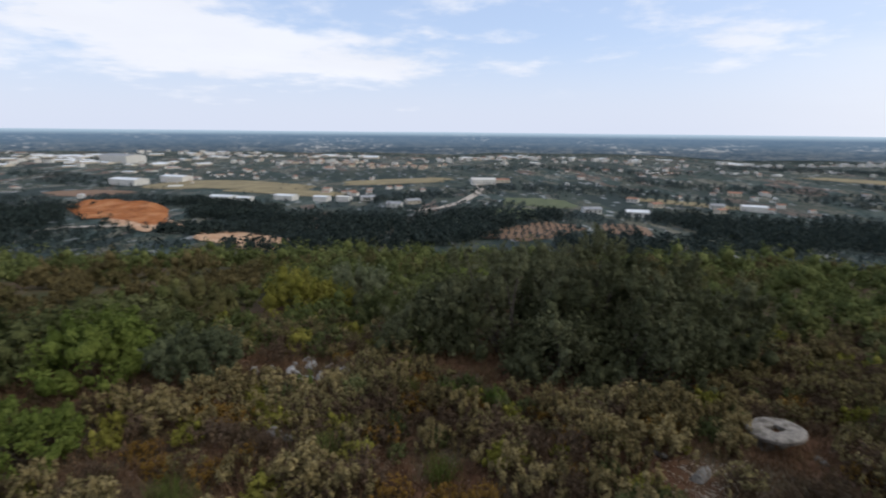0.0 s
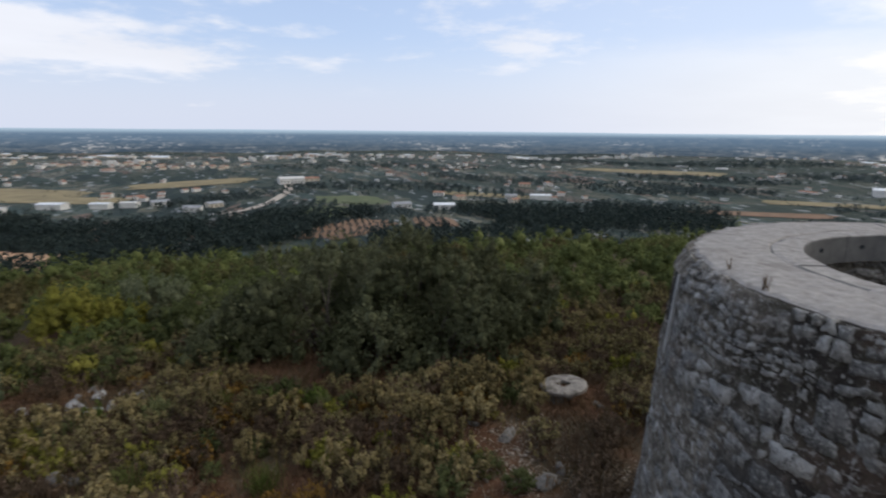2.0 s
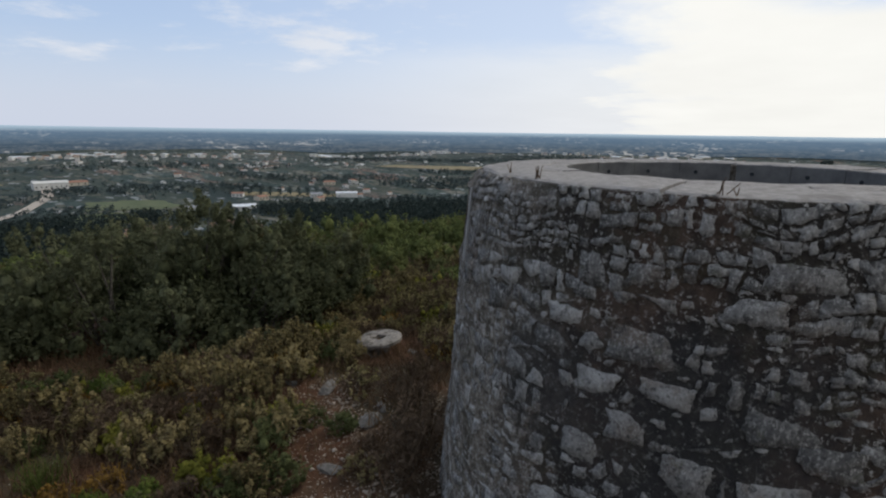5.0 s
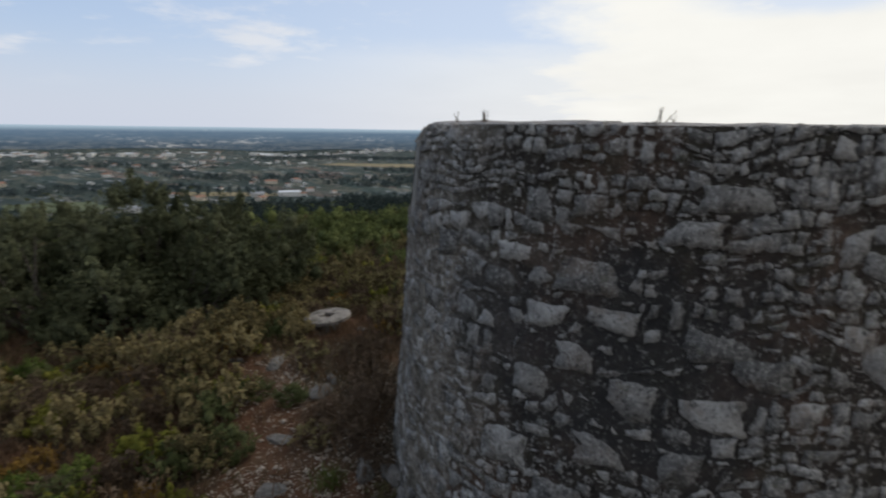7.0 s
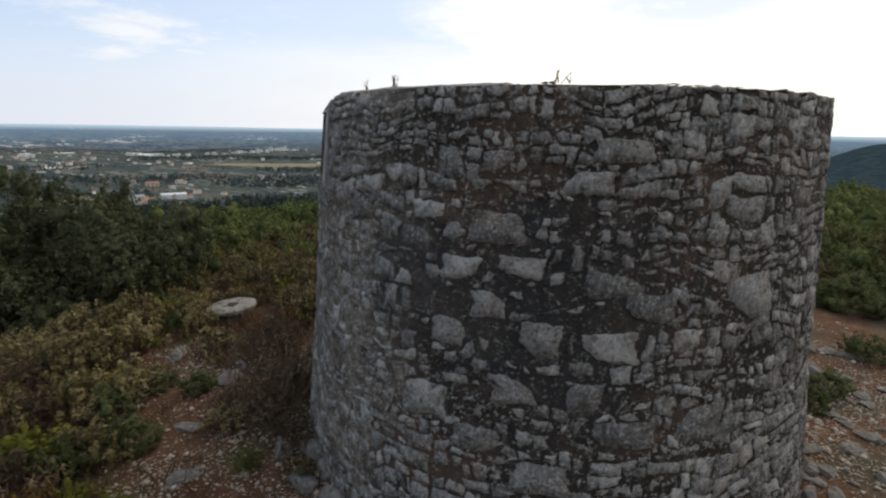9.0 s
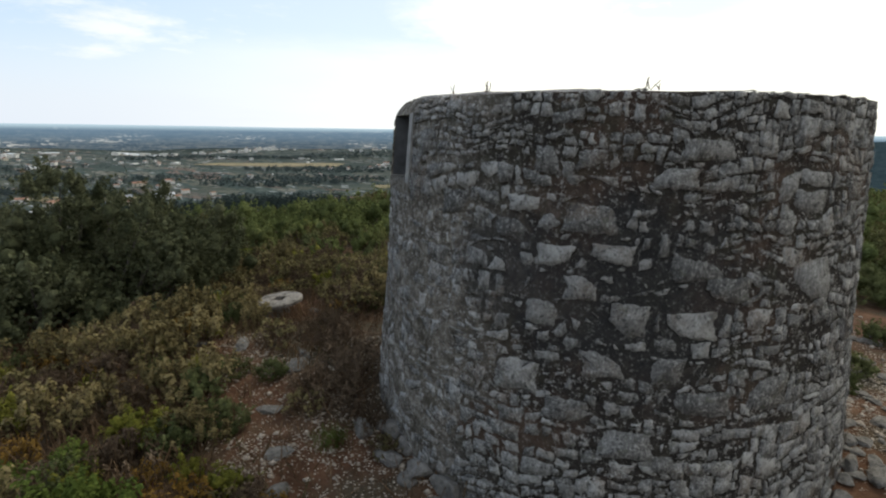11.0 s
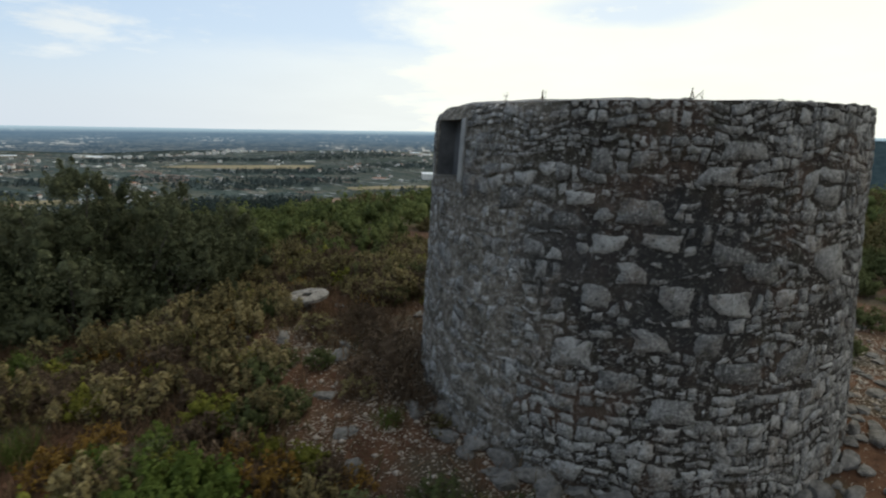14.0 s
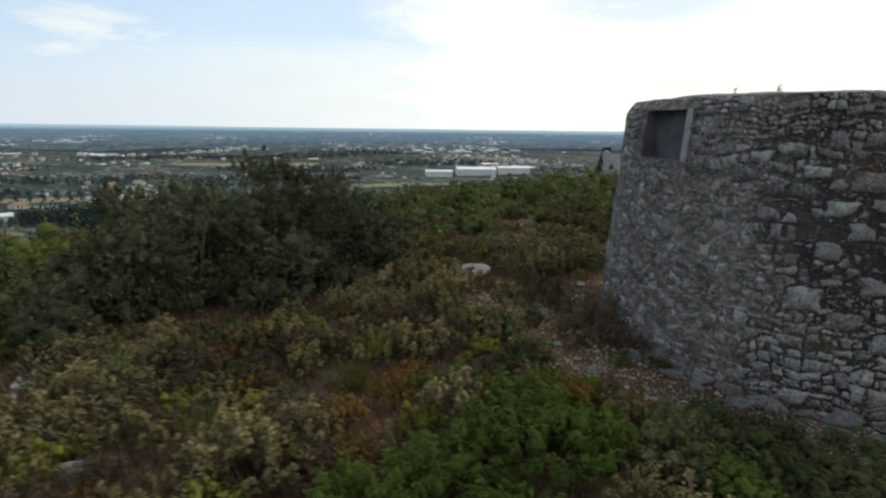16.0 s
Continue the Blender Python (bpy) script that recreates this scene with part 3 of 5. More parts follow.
tower = tagged(new("mill_tower"), "round roofless windmill tower of dark weathered limestone rubble", "windmill tower")
angles = sorted({*range(0, 360, 3), A0, A1} - {129, 132, 147, 150} | {128, 133.5, 136.5, 139.5, 142.5, 145.5, 151})
heights = sorted({*(round(-0.6 + 0.15 * i, 2) for i in range(30)), Z0, Z1, TOP} - {3.75, 3.6, 3.0})
heights = [h for h in heights if h <= TOP]
na, nh = len(angles), len(heights)
verts, faces = [], []
for h in heights:
    for d in angles:
        verts.append(on_wall(d, h, lump(d, h)))
for i in range(nh - 1):
    for j in range(na):
        d, d2 = angles[j], angles[(j + 1) % na]
        if d >= A0 and d2 <= A1 and d2 > d and heights[i] >= Z0 and heights[i + 1] <= Z1:
            continue
        faces.append((i * na + j, i * na + (j + 1) % na, (i + 1) * na + (j + 1) % na, (i + 1) * na + j))
inner = len(verts)
for h in (-0.4, TOP):
    for d in angles:
        verts.append(np.array([TX + 1.78 * math.cos(radians(d)), TY + 1.78 * math.sin(radians(d)), h]))
for j in range(na):
    faces.append((inner + (j + 1) % na, inner + j, inner + na + j, inner + na + (j + 1) % na))
    faces.append(((nh - 1) * na + j, (nh - 1) * na + (j + 1) % na, inner + na + (j + 1) % na, inner + na + j))
# the window's recess, its far side in the filling's dark grey as painted shade
recess = 0.22
reveal = len(faces)
for (da, db, ha, hb) in ((A0, A0, Z0, Z1), (A1, A1, Z1, Z0)):
    b = len(verts)
    verts += [on_wall(da, ha), on_wall(da, hb), on_wall(da, hb, -recess), on_wall(da, ha, -recess)]
    faces.append((b, b + 1, b + 2, b + 3))
steps = [d for d in angles if A0 <= d <= A1]
for h in (Z0, Z1):
    for d, d2 in zip(steps, steps[1:]):
        b = len(verts)
        verts += [on_wall(d, h), on_wall(d2, h), on_wall(d2, h, -recess), on_wall(d, h, -recess)]
        faces.append((b, b + 1, b + 2, b + 3))
me = mesh_of("wall", verts, faces, MORTAR)
me.materials.append(PANEL)
me.polygons[reveal].material_index = 1
wall = part("wall", me, tower, "dark mottled mortar between the stones")
window = part("window", mesh_any("window", [on_wall(d, h, -recess + 0.004 - o) for o in (0.0, 0.05) for d, h in ((A0, Z0), (A1, Z0), (A1, Z1), (A0, Z1))],
              [(0, 1, 2, 3), (7, 6, 5, 4)], PANEL), tower, "window opening walled up with smooth grey cement")


def block(a, b, h0, h1, o0, o1, name, mat, steps=5, jag=0.012, seed=0):
    """A curved block of the wall between two angles, two heights and two depths."""
    r = random.Random(seed)
    vs, fs = [], []
    for i in range(steps + 1):
        d = a + (b - a) * i / steps
        ring = [(h0, o0), (h0, o1), (h1, o1), (h1, o0)]
        for h, o in ring:
            vs.append(on_wall(d, h, o + r.uniform(-jag, jag)) + np.array([0, 0, r.uniform(-jag, jag)]))
    for i in range(steps):
        for j in range(4):
            fs.append((i * 4 + j, i * 4 + (j + 1) % 4, i * 4 + 4 + (j + 1) % 4, i * 4 + 4 + j))
    fs += [(3, 2, 1, 0), tuple(steps * 4 + j for j in range(4))]
    return mesh_any(name, vs, fs, mat)


part("jamb", block(A1 + 0.05, A1 + 2.2, Z0 - 0.02, Z1 + 0.02, -0.24, 0.022, "jamb", JAMB, 3, 0.012, 3), window, "pale dressed stone jamb")
part("jamb", block(A0 - 3.2, A0 - 0.05, Z0 - 0.05, Z1, -0.24, 0.02, "jamb", MORTAR, 2, 0.010, 4), window)
part("sill", block(A0 - 2, A1 + 2.5, Z0 - 0.13, Z0 - 0.004, -0.23, 0.02, "sill", MORTAR, 4, 0.012, 5), window)
part("lintel", block(A0 - 3.5, A1 + 4, Z1 + 0.006, TOP - 0.02, -0.24, 0.010, "lintel", MORTAR, 5, 0.012, 6), window, "dark weathered stone lintel")

# the screed on the wall's head, cracked into lengths, and the concrete kerb inside it
def ring_piece(a, b, r0, r1, z0, z1, name, mat, step=2.0, ragged=0.0, seed=0, top_noise=0.0):
    n = max(2, int((b - a) / step))
    rows = 6
    vs, fs = [], []
    for i in range(n + 1):
        d = a + (b - a) * i / n
        c, s = math.cos(radians(d)), math.sin(radians(d))
        edge = ragged * (noise.noise(Vector((d * 0.35, seed, 0))) + 0.6 * noise.noise(Vector((d * 1.1, seed, 3))))
        out = r1 + edge - (0.07 * worn(d) if r1 > 2.2 else 0.0)
        prof = [(r0, z0)] + [(r0 + (out - r0) * u, z1) for u in (0, 0.02, 0.25, 0.5, 0.78, 0.97)] + [(out + 0.012, z1 - 0.03), (out - 0.01, z0)]
        for m, (r, z) in enumerate(prof):
            x, y = TX + r * c, TY + r * s
            if 0 < m < 7:
                z += rough(x, y, 0, 2.2, top_noise) + rough(x, y, 5, 9.0, top_noise * 0.45) - (0.012 if m in (1, 6) else 0)
            vs.append((x, y, z))
    w = 9
    for i in range(n):
        for m in range(w):
            fs.append((i * w + m, (i + 1) * w + m, (i + 1) * w + (m + 1) % w, i * w + (m + 1) % w))
    fs += [tuple(range(w)), tuple(n * w + m for m in reversed(range(w)))]
    return mesh_any(name, vs, fs, mat)


for i, (a, b, dz) in enumerate(((-163.2, -96, 0.0), (-95.6, -20, -0.01), (-19.6, 60, 0.005), (60.4, 141.5, 0.0), (141.9, 196.2, 0.012))):
    part("screed", ring_piece(a, b, 1.96, wall_r(TOP) - 0.085, TOP - 0.05, TOP + 0.025 + dz, "screed", CAP, 2.0, 0.05, i, 0.018), tower, "pale grey lime screed on the wall head")
kerb_joints = [21.6, 44, 66, 88, 110, 133, 155, 177, 196.2, 222, 245, 268, 290, 313, 336, 358, 380.4]
for a, b in zip(kerb_joints, kerb_joints[1:]):
    kerb = part("kerb", ring_piece(a + (0.6 if a == 21.6 else 0.12), b - (0.6 if b > 380 else 0.12), 1.68, 1.955, TOP - 0.27, TOP + 0.030 + 0.004 * math.sin(a), "kerb", CURB, 3.0, 0.012, a, 0.012), tower, "smooth grey concrete kerb round the shaft")
    # tops in screed colour; other faces darker for weathering and the shaft's shade
    kerb.data.materials.append(CAP)
    for f in kerb.data.polygons:
        f.material_index = int(f.center.z > TOP + 0.02)
    hole, d = Vector((TX, TY, TOP - 0.10)), radians((a + b) / 2 + 4)
    # solid dark disc on the face, painted shade of a bolt hole
    bm = bmesh.new()
    bmesh.ops.create_cone(bm, cap_ends=True, segments=10, radius1=0.026, radius2=0.022, depth=0.02, matrix=Matrix.Translation(hole + Vector((1.678 * math.cos(d), 1.678 * math.sin(d), 0))) @ Matrix.Rotation(d, 4, "Z") @ Matrix.Rotation(math.pi / 2, 4, "Y"))
    part("socket", bm_mesh("socket", bm, DARK_GLASS), kerb, "dark disc for the shade in a kerb bolt hole")

# stones of the outer face: cells of a weighted diagram on the unrolled wall, shrunk to leave joints
BIG = [(168.4, 2.83, .37, .28), (196.7, 2.79, .55, .29), (184.5, 2.88, .35, .16), (195.9, 3.29, .29, .18), (209.9, 3.15, .44, .21),
       (174.8, 2.32, .31, .20), (181.8, 2.65, .34, .20), (190.4, 2.43, .36, .23), (200.5, 2.48, .39, .19), (195.7, 2.16, .33, .26),
       (214.9, 2.38, .52, .23), (220.6, 2.20, .43, .24), (238.5, 2.24, .50, .40), (203.9, 1.90, .41, .31), (214.6, 1.88, .48, .26),
       (188.9, 1.89, .32, .27), (236.4, 2.94, .43, .25), (184.6, 1.23, .52, .34), (200.2, 1.47, .40, .25), (211.5, 1.45, .32, .27),
       (194.0, 0.98, .46, .24), (217.4, 1.14, .61, .25), (230.1, 1.22, .46, .33), (204.7, 0.73, .53, .30), (215.4, 3.40, .54, .21)]


def cut(q, e, n):
    """The part of a convex outline on the far side of the line through e, along its normal n."""
    out = []
    side = [(c[0] - e[0]) * n[0] + (c[1] - e[1]) * n[1] for c in q]
    for h, (c, s0) in enumerate(zip(q, side)):
        c1, s1 = q[(h + 1) % len(q)], side[(h + 1) % len(q)]
        if s0 >= 0:
            out.append(c)
        if (s0 < 0) != (s1 < 0):
            f = s0 / (s0 - s1)
            out.append((c[0] + (c1[0] - c[0]) * f, c[1] + (c1[1] - c[1]) * f))
    return out


def inset(r, q, joint):
    """An outline drawn back from each of its sides by about half a joint, not alike all round."""
    m = np.mean(q, 0)
    q = [tuple(c) for c in q]
    for c0, c1 in zip(list(q), q[1:] + q[:1]):
        d = np.array(c1) - c0
        far = math.hypot(*d)
        if far < 1e-4:
            continue
        n = np.array([-d[1], d[0]]) / far
        n = n if n @ (m - c0) > 0 else -n
        q = cut(q, c0 + n * joint * r.uniform(0.2, 0.9), n)
        if len(q) < 3:
            return None
    return np.array(q)


def warp(u, z):
    """Bed joints wander: a smooth shift of the whole wall's pattern."""
    du = 0.075 * noise.noise(Vector((u * 2.1, z * 2.6, 1.0))) + 0.040 * noise.noise(Vector((u * 6.5, z * 7.5, 4.0)))
    dz = 0.170 * noise.noise(Vector((u * 1.9, z * 2.0, 8.0))) + 0.028 * noise.noise(Vector((u * 6.0, z * 7.5, 12.0)))
    return u + du, z + dz


def lay_stones(seed, u0, u1, z0, z1, big, tall, keep_out=None):
    """Random rubble: blocks split again and again to the height that tall(u, z) asks for, bent, and fitted round the given large stones."""
    r = np.random.default_rng(seed)
    cells = []

    def split(a, b, c, d):
        w, h = b - a, d - c
        want = tall((a + b) / 2, (c + d) / 2) * r.uniform(0.6, 1.35)
        if h > want * 1.2 and (h * 1.4 > w or r.random() < 0.15) or h > 0.25:
            f = c + h * r.uniform(0.39, 0.61)
            split(a, b, c, f), split(a, b, f, d)
        elif w > max(want, h) * r.uniform(1.1, 1.85) or w > 0.36:
            f = a + w * r.uniform(0.30, 0.70)
            split(a, f, c, d), split(f, b, c, d)
        else:
            lean = r.normal(size=4) * 0.16 * min(w, h)
            mid = [] if w < 0.16 else [((a + b) / 2 + r.normal() * 0.1 * w, c + r.normal() * 0.03)]
            cells.append([warp(*p) for p in [(a + lean[0], c), *mid, (b + lean[1], c), (b + lean[2], d), (a + lean[3], d)]])

    row = z0
    while row < z1 - 0.05:
        high = min(r.uniform(0.26, 0.50), z1 - row)
        at = u0 - r.uniform(0, 0.6)
        while at < u1:
            wide = r.uniform(0.30, 0.70)
            off = r.uniform(-0.10, 0.10) if row > z0 else 0.0     # courses do not run on
            split(at, at + wide, row + off, min(row + high + r.uniform(-0.05, 0.05), z1))
            at += wide
        row += high
    laid = []
    for d, z, w, h in big:
        u, a, b = radians(d) * REF, w * 0.5, h * 0.5
        corner = np.array([(-1.0, -1.0), (0.2, -0.95), (1.0, -1.0), (0.92, 0.1), (1.0, 1.0), (-0.2, 0.95), (-1.0, 1.0), (-0.92, 0.0)], float) * r.uniform(0.78, 1.06, (8, 2))
        h_ = r.choice((0, 2, 4, 6))
        corner[h_] *= r.uniform(0.45, 0.8, 2)
        corner[:, 0] += corner[:, 1] * r.normal() * 0.06
        laid.append((u, z, w * h, np.array([u, z]) + corner * [a, b], True))
    for q in cells:
        for bu, bz, wh, _, _ in [s for s in laid if s[4] and abs(s[0] - q[0][0]) < 0.9]:
            m = np.mean(q, 0)
            a, b = [(0.53 * w, 0.54 * h) for d, z, w, h in big if abs(radians(d) * REF - bu) < 1e-6 and z == bz][0]
            d = (m - [bu, bz]) / [a, b]
            far = max(math.hypot(*d), 1e-3)
            n = np.array([d[0] / a, d[1] / b])
            q = cut(q, np.array([bu, bz]) + d / far * [a, b], n / math.hypot(*n))
            if len(q) < 3:
                break
        if len(q) > 2 and keep_out:
            a, b, c, d = keep_out
            m = np.mean(q, 0)
            if m[0] < a or m[0] > b:
                if a - 0.5 < m[0] < b + 0.5 and c < m[1] < d:
                    q = cut(q, (a, 0), (-1, 0)) if m[0] < a else cut(q, (b, 0), (1, 0))
            elif m[1] > c:
                continue
            else:
                q = cut(q, (0, c), (0, -1))
        if len(q) < 3:
            continue
        q = np.array(q)
        size = np.ptp(q, 0)
        if size.min() > 0.04:
            m = q.mean(0)
            laid.append((m[0], m[1], size[0] * size[1], q, False))
    return laid


def stone_shape(r, q, proud, surf):
    """One rubble stone: a broken angular outline almost flush with the mortar, its split face leaning a little."""
    out = []
    for k_ in range(len(q)):
        c0, c1 = q[k_], q[(k_ + 1) % len(q)]
        d = c1 - c0
        far = math.hypot(*d)
        if far < 0.008:
            continue
        out.append(c0)
        k2 = min(4, int(far / 0.038))
        for h in range(k2):                              # chipped edges
            t = (h + 1) / (k2 + 1)
            out.append(c0 + d * (t + r.uniform(-0.10, 0.10)) + np.array([-d[1], d[0]]) / far * r.uniform(-0.45, 0.45) * min(0.030, 0.28 * far))
    if len(out) < 3:
        out = list(q)
    q = np.array(out)
    n, m = len(q), q.mean(0)
    size = np.abs(q - m).max(0).min()
    m = m + r.normal(size=2) * 0.25 * size
    tilt = r.normal(size=2) * 0.05
    rim = 1 - min(0.10, 0.003 / max(size, 0.01))
    v = [surf(pt[0], pt[1], -0.03) for pt in q]
    v += [surf(pt[0], pt[1], max(proud + tilt @ (pt - m) + r.uniform(-0.003, 0.002), 0.001)) for pt in m + (q - m) * rim]
    f = []
    for i in range(n):
        j = (i + 1) % n
        f += [(i, j, n + j), (i, n + j, n + i)]
    v.append(surf(m[0], m[1], proud + r.uniform(-0.003, 0.006)))
    f += [(n + i, n + (i + 1) % n, 2 * n) for i in range(n)]
    return np.array(v), np.array(f)


def outer(u, z, o):
    deg = math.degrees(u / REF)
    return on_wall(deg, z, o + lump(deg, z))


def shaft(u, z, o):
    a = u / 1.8
    return np.array([TX + (1.78 - o) * math.cos(a), TY + (1.78 - o) * math.sin(a), z])


r = np.random.default_rng(11)
stones, rest = [], []


def dark_part(u, z):
    """The weather side, where thick dark mortar stands between the stones."""
    deg = math.degrees(u / REF)
    return math.exp(-((deg - 200) / 22) ** 4) * math.exp(-((z - 2.05) / 1.05) ** 4)


def packed(u, z):
    """Where the rubble is fitted closely: the head, and the foot away from the weather side."""
    deg = math.degrees(u / REF)
    return max(1 / (1 + math.exp(-(z - 3.2) / 0.06)), (1 / (1 + math.exp((z - 1.5) / 0.15))) * (1 / (1 + math.exp(-(deg - 213) / 4))))


def course(u, z):
    return 0.126 if z > 3.2 else 0.156


laid = lay_stones(4, 0.0, 2 * np.pi * REF, -0.5, TOP + 0.025, BIG, course, (radians(A0 - 3.6) * REF, radians(A1 + 2.3) * REF, Z0 - 0.14, TOP + 0.1))
for u, z, area, q, big in laid:
    deg = math.degrees(u / REF)
    plastered, dark, tight = deg < 174 and z < 2.75, dark_part(u, z), packed(u, z) > 0.5
    if not big:
        if plastered and r.random() < 0.30 or r.random() < 0.16 * dark:
            continue                              # hidden under the mortar
        q = inset(r, q, r.uniform(0.009, 0.026) if tight else r.uniform(0.012, 0.036) + dark * r.uniform(0.004, 0.052))
        if q is None or np.ptp(q, 0).min() < 0.028:
            continue
        if len(q) > 3 and r.random() < (0.15 if tight else 0.40):    # a corner gone
            k_ = r.integers(len(q))
            q[k_] = q[k_] * 0.6 + q.mean(0) * 0.4
    proud = r.uniform(0.004, 0.022) * (0.4 if plastered else 0.8 if z > 3.5 else 1.0)
    q[:, 1] = np.minimum(q[:, 1], TOP + 0.022 * r.random() - 0.004)
    st = stone_shape(r, q, proud, outer)
    (stones if 151 < deg < 232 and 0.1 < z < 3.85 else rest).append((area, deg, z, st))
stones.sort(key=lambda s: -s[0])
rest += stones[300:]
for w, deg, z, (v, f) in stones[:300]:
    o = v.mean(0)
    ob = part("stone", mesh_of("stone", v - o, f, LIME), wall)
    ob.location = o
inside = []
for u, z, area, q, big in lay_stones(5, radians(-70) * 1.8, radians(160) * 1.8, 2.0, TOP - 0.27, [], lambda u, z: 0.14):
    q = inset(r, q, 0.012)
    if q is not None:
        inside.append(stone_shape(r, q, 0.02, shaft))
v, f = join([s[3] for s in rest])
tagged(part("rubble", mesh_of("rubble", v, f, LIME), wall), kind="stuff")
v, f = join(inside)
tagged(part("shaft_rubble", mesh_of("shaft_rubble", v, f, LIME), wall), kind="stuff")


# ---- rocks, millstone ----
def rock_mesh(name, seed, mat=LIME, flat=0.6, rough_=0.34):
    """A broken boulder: cut by flat faces, pitted all over."""
    bm = bmesh.new()
    bmesh.ops.create_icosphere(bm, subdivisions=3, radius=1.0)
    rr_ = random.Random(seed)
    cuts = [(Vector((rr_.gauss(0, 1), rr_.gauss(0, 1), rr_.gauss(0.2, 0.8))).normalized(), rr_.uniform(0.48, 0.78)) for _ in range(9)]
    for v in bm.verts:
        p = v.co.copy()
        q = p * (1 + rough_ * noise.noise(p * 1.3 + Vector((seed * 3.7, 0, 0))))
        for ax, lim in cuts:
            d = q.dot(ax)
            if d > lim:
                q -= ax * (d - lim) * 0.94
        q += p * (0.07 * noise.noise(p * 4.0 + Vector((0, seed, 0))) + 0.05 * noise.noise(p * 9.0))
        v.co = Vector((q.x, q.y, q.z * flat))
    return bm_mesh(name, bm, mat)


BOULDER = plain_material("warm grey boulder", (0.072, 0.066, 0.060), (0.235, 0.216, 0.195), 12.0, 0.92, 0.9, 0.03)
ROCKS = [rock_mesh("rock", i, BOULDER, flat=(0.45, 0.6, 0.38, 0.7)[i % 4]) for i in range(8)]


PALE_STONE = plain_material("fresh broken limestone", (0.15, 0.145, 0.145), (0.46, 0.45, 0.435), 13.0, 0.9, 0.8, 0.03)
PALE = [rock_mesh("rock", 20 + i, PALE_STONE, (0.6, 0.8)[i % 2]) for i in range(4)]


def rock(x, y, sx, sy, sz, turn, i, label, sink=0.3, group="", z=None, meshes=ROCKS):
    ob = new("rock", meshes[i % len(meshes)])
    ob.matrix_world = Matrix.LocRotScale((x, y, (gz(x, y) if z is None else z) + sz * (0.45 - sink)), Euler((0, 0, turn)), (sx, sy, sz))
    return tagged(ob, label, "rock", group)


GREY_ROCK = "grey weathered limestone boulder half sunk in the soil"
for i, (x, y, sx, sy, sz) in enumerate(((3.62, 5.85, 0.26, 0.16, 0.22), (3.95, 6.1, 0.14, 0.12, 0.14), (2.2, 4.55, 0.22, 0.16, 0.10), (3.55, 7.05, 0.24, 0.15, 0.12),
                                        (3.1, 7.5, 0.16, 0.10, 0.10), (-3.0, 8.1, 0.20, 0.15, 0.24), (-3.2, 7.8, 0.15, 0.12, 0.16), (-2.75, 7.95, 0.12, 0.10, 0.12),
                                        (-5.3, 14.5, 0.22, 0.2, 0.30), (-3.7, 14.5, 0.18, 0.16, 0.24), (-0.5, 19.7, 0.34, 0.25, 0.5), (5.74, 7.80, 0.15, 0.09, 0.09),
                                        (5.9, 5.9, 0.24, 0.17, 0.12), (7.1, -1.15, 0.20, 0.15, 0.12), (8.1, -1.6, 0.13, 0.10, 0.09), (6.6, -1.4, 0.14, 0.11, 0.09),
                                        (2.7, 5.35, 0.2, 0.14, 0.1), (1.75, 4.1, 0.22, 0.16, 0.12), (-4.6, 8.9, 0.2, 0.16, 0.2))):
    rock(x, y, sx, sy, sz, i * 1.3, i, GREY_ROCK)
for i in range(30):                              # the pale outcrop of broken stone
    a = r.uniform(0, 6.28)
    rock(-3.3 + 1.5 * r.normal() * 0.5, 10.85 + 0.38 * r.normal(), *r.uniform(0.06, 0.22, 2), r.uniform(0.08, 0.18), a, i, "pale broken limestone in a low outcrop", group="stones of the outcrop", meshes=PALE)
for i, d in enumerate(range(150, 282, 7)):       # the footing of the tower
    for ring in range(2):
        dd = d + r.uniform(-3, 3)
        q = on_wall(dd, 0.0, 0.07 + 0.24 * ring + r.uniform(-0.05, 0.07))
        s = r.uniform(0.11, 0.21) if d < 225 else r.uniform(0.10, 0.17)
        rock(q[0], q[1], s * 1.25, s * 0.9, s * (1.35 if ring == 0 else 0.95), radians(dd + 90), i + ring * 3, "rough limestone footing block at the tower's base", group="footing of the tower")

for i in range(110):                             # loose rubble on the bare ground east of the tower
    x, y, s = r.uniform(4.6, 11.0), r.uniform(-2.8, -0.5), 0.03 + 0.15 * r.random() ** 2.2
    rock(x, y, s * 1.3, s, s * 0.7, i * 0.9, i, "loose pale limestone rubble on bare soil", sink=0.2, group="loose rubble")

stone = tagged(new("millstone"), "pale round millstone with a dark square eye lying tilted", "millstone")
stone.matrix_world = pose(5.24, 8.22, 0.31, -5, -3, 20) @ Matrix.Scale(0.81, 4)
bm = bmesh.new()
N = 48
loops = []
for rad, z in ((0.135, -0.085), (0.135, 0.0), (0.16, 0.012), (0.30, 0.016), (0.46, 0.012), (0.52, 0.0), (0.545, -0.02), (0.54, -0.085)):
    loops.append([])
    for i in range(N):
        a = 2 * math.pi * i / N
        e = 1 + (0.02 * noise.noise(Vector((math.cos(a) * 3, math.sin(a) * 3, 1))) if rad > 0.45 else 0)
        rr_ = rad * e * (1.25 if rad < 0.2 and abs(math.sin(2 * a)) > 0.8 else 1)
        loops[-1].append(bm.verts.new((rr_ * math.cos(a), rr_ * math.sin(a), z + 0.012 * noise.noise(Vector((rr_ * math.cos(a) * 5, rr_ * math.sin(a) * 5, 2))))))
for la, lb in zip(loops, loops[1:] + loops[:1]):
    for i in range(N):
        bm.faces.new((la[i], la[(i + 1) % N], lb[(i + 1) % N], lb[i]))
bmesh.ops.recalc_face_normals(bm, faces=bm.faces)
part("disc", bm_mesh("disc", bm, MILL), stone)
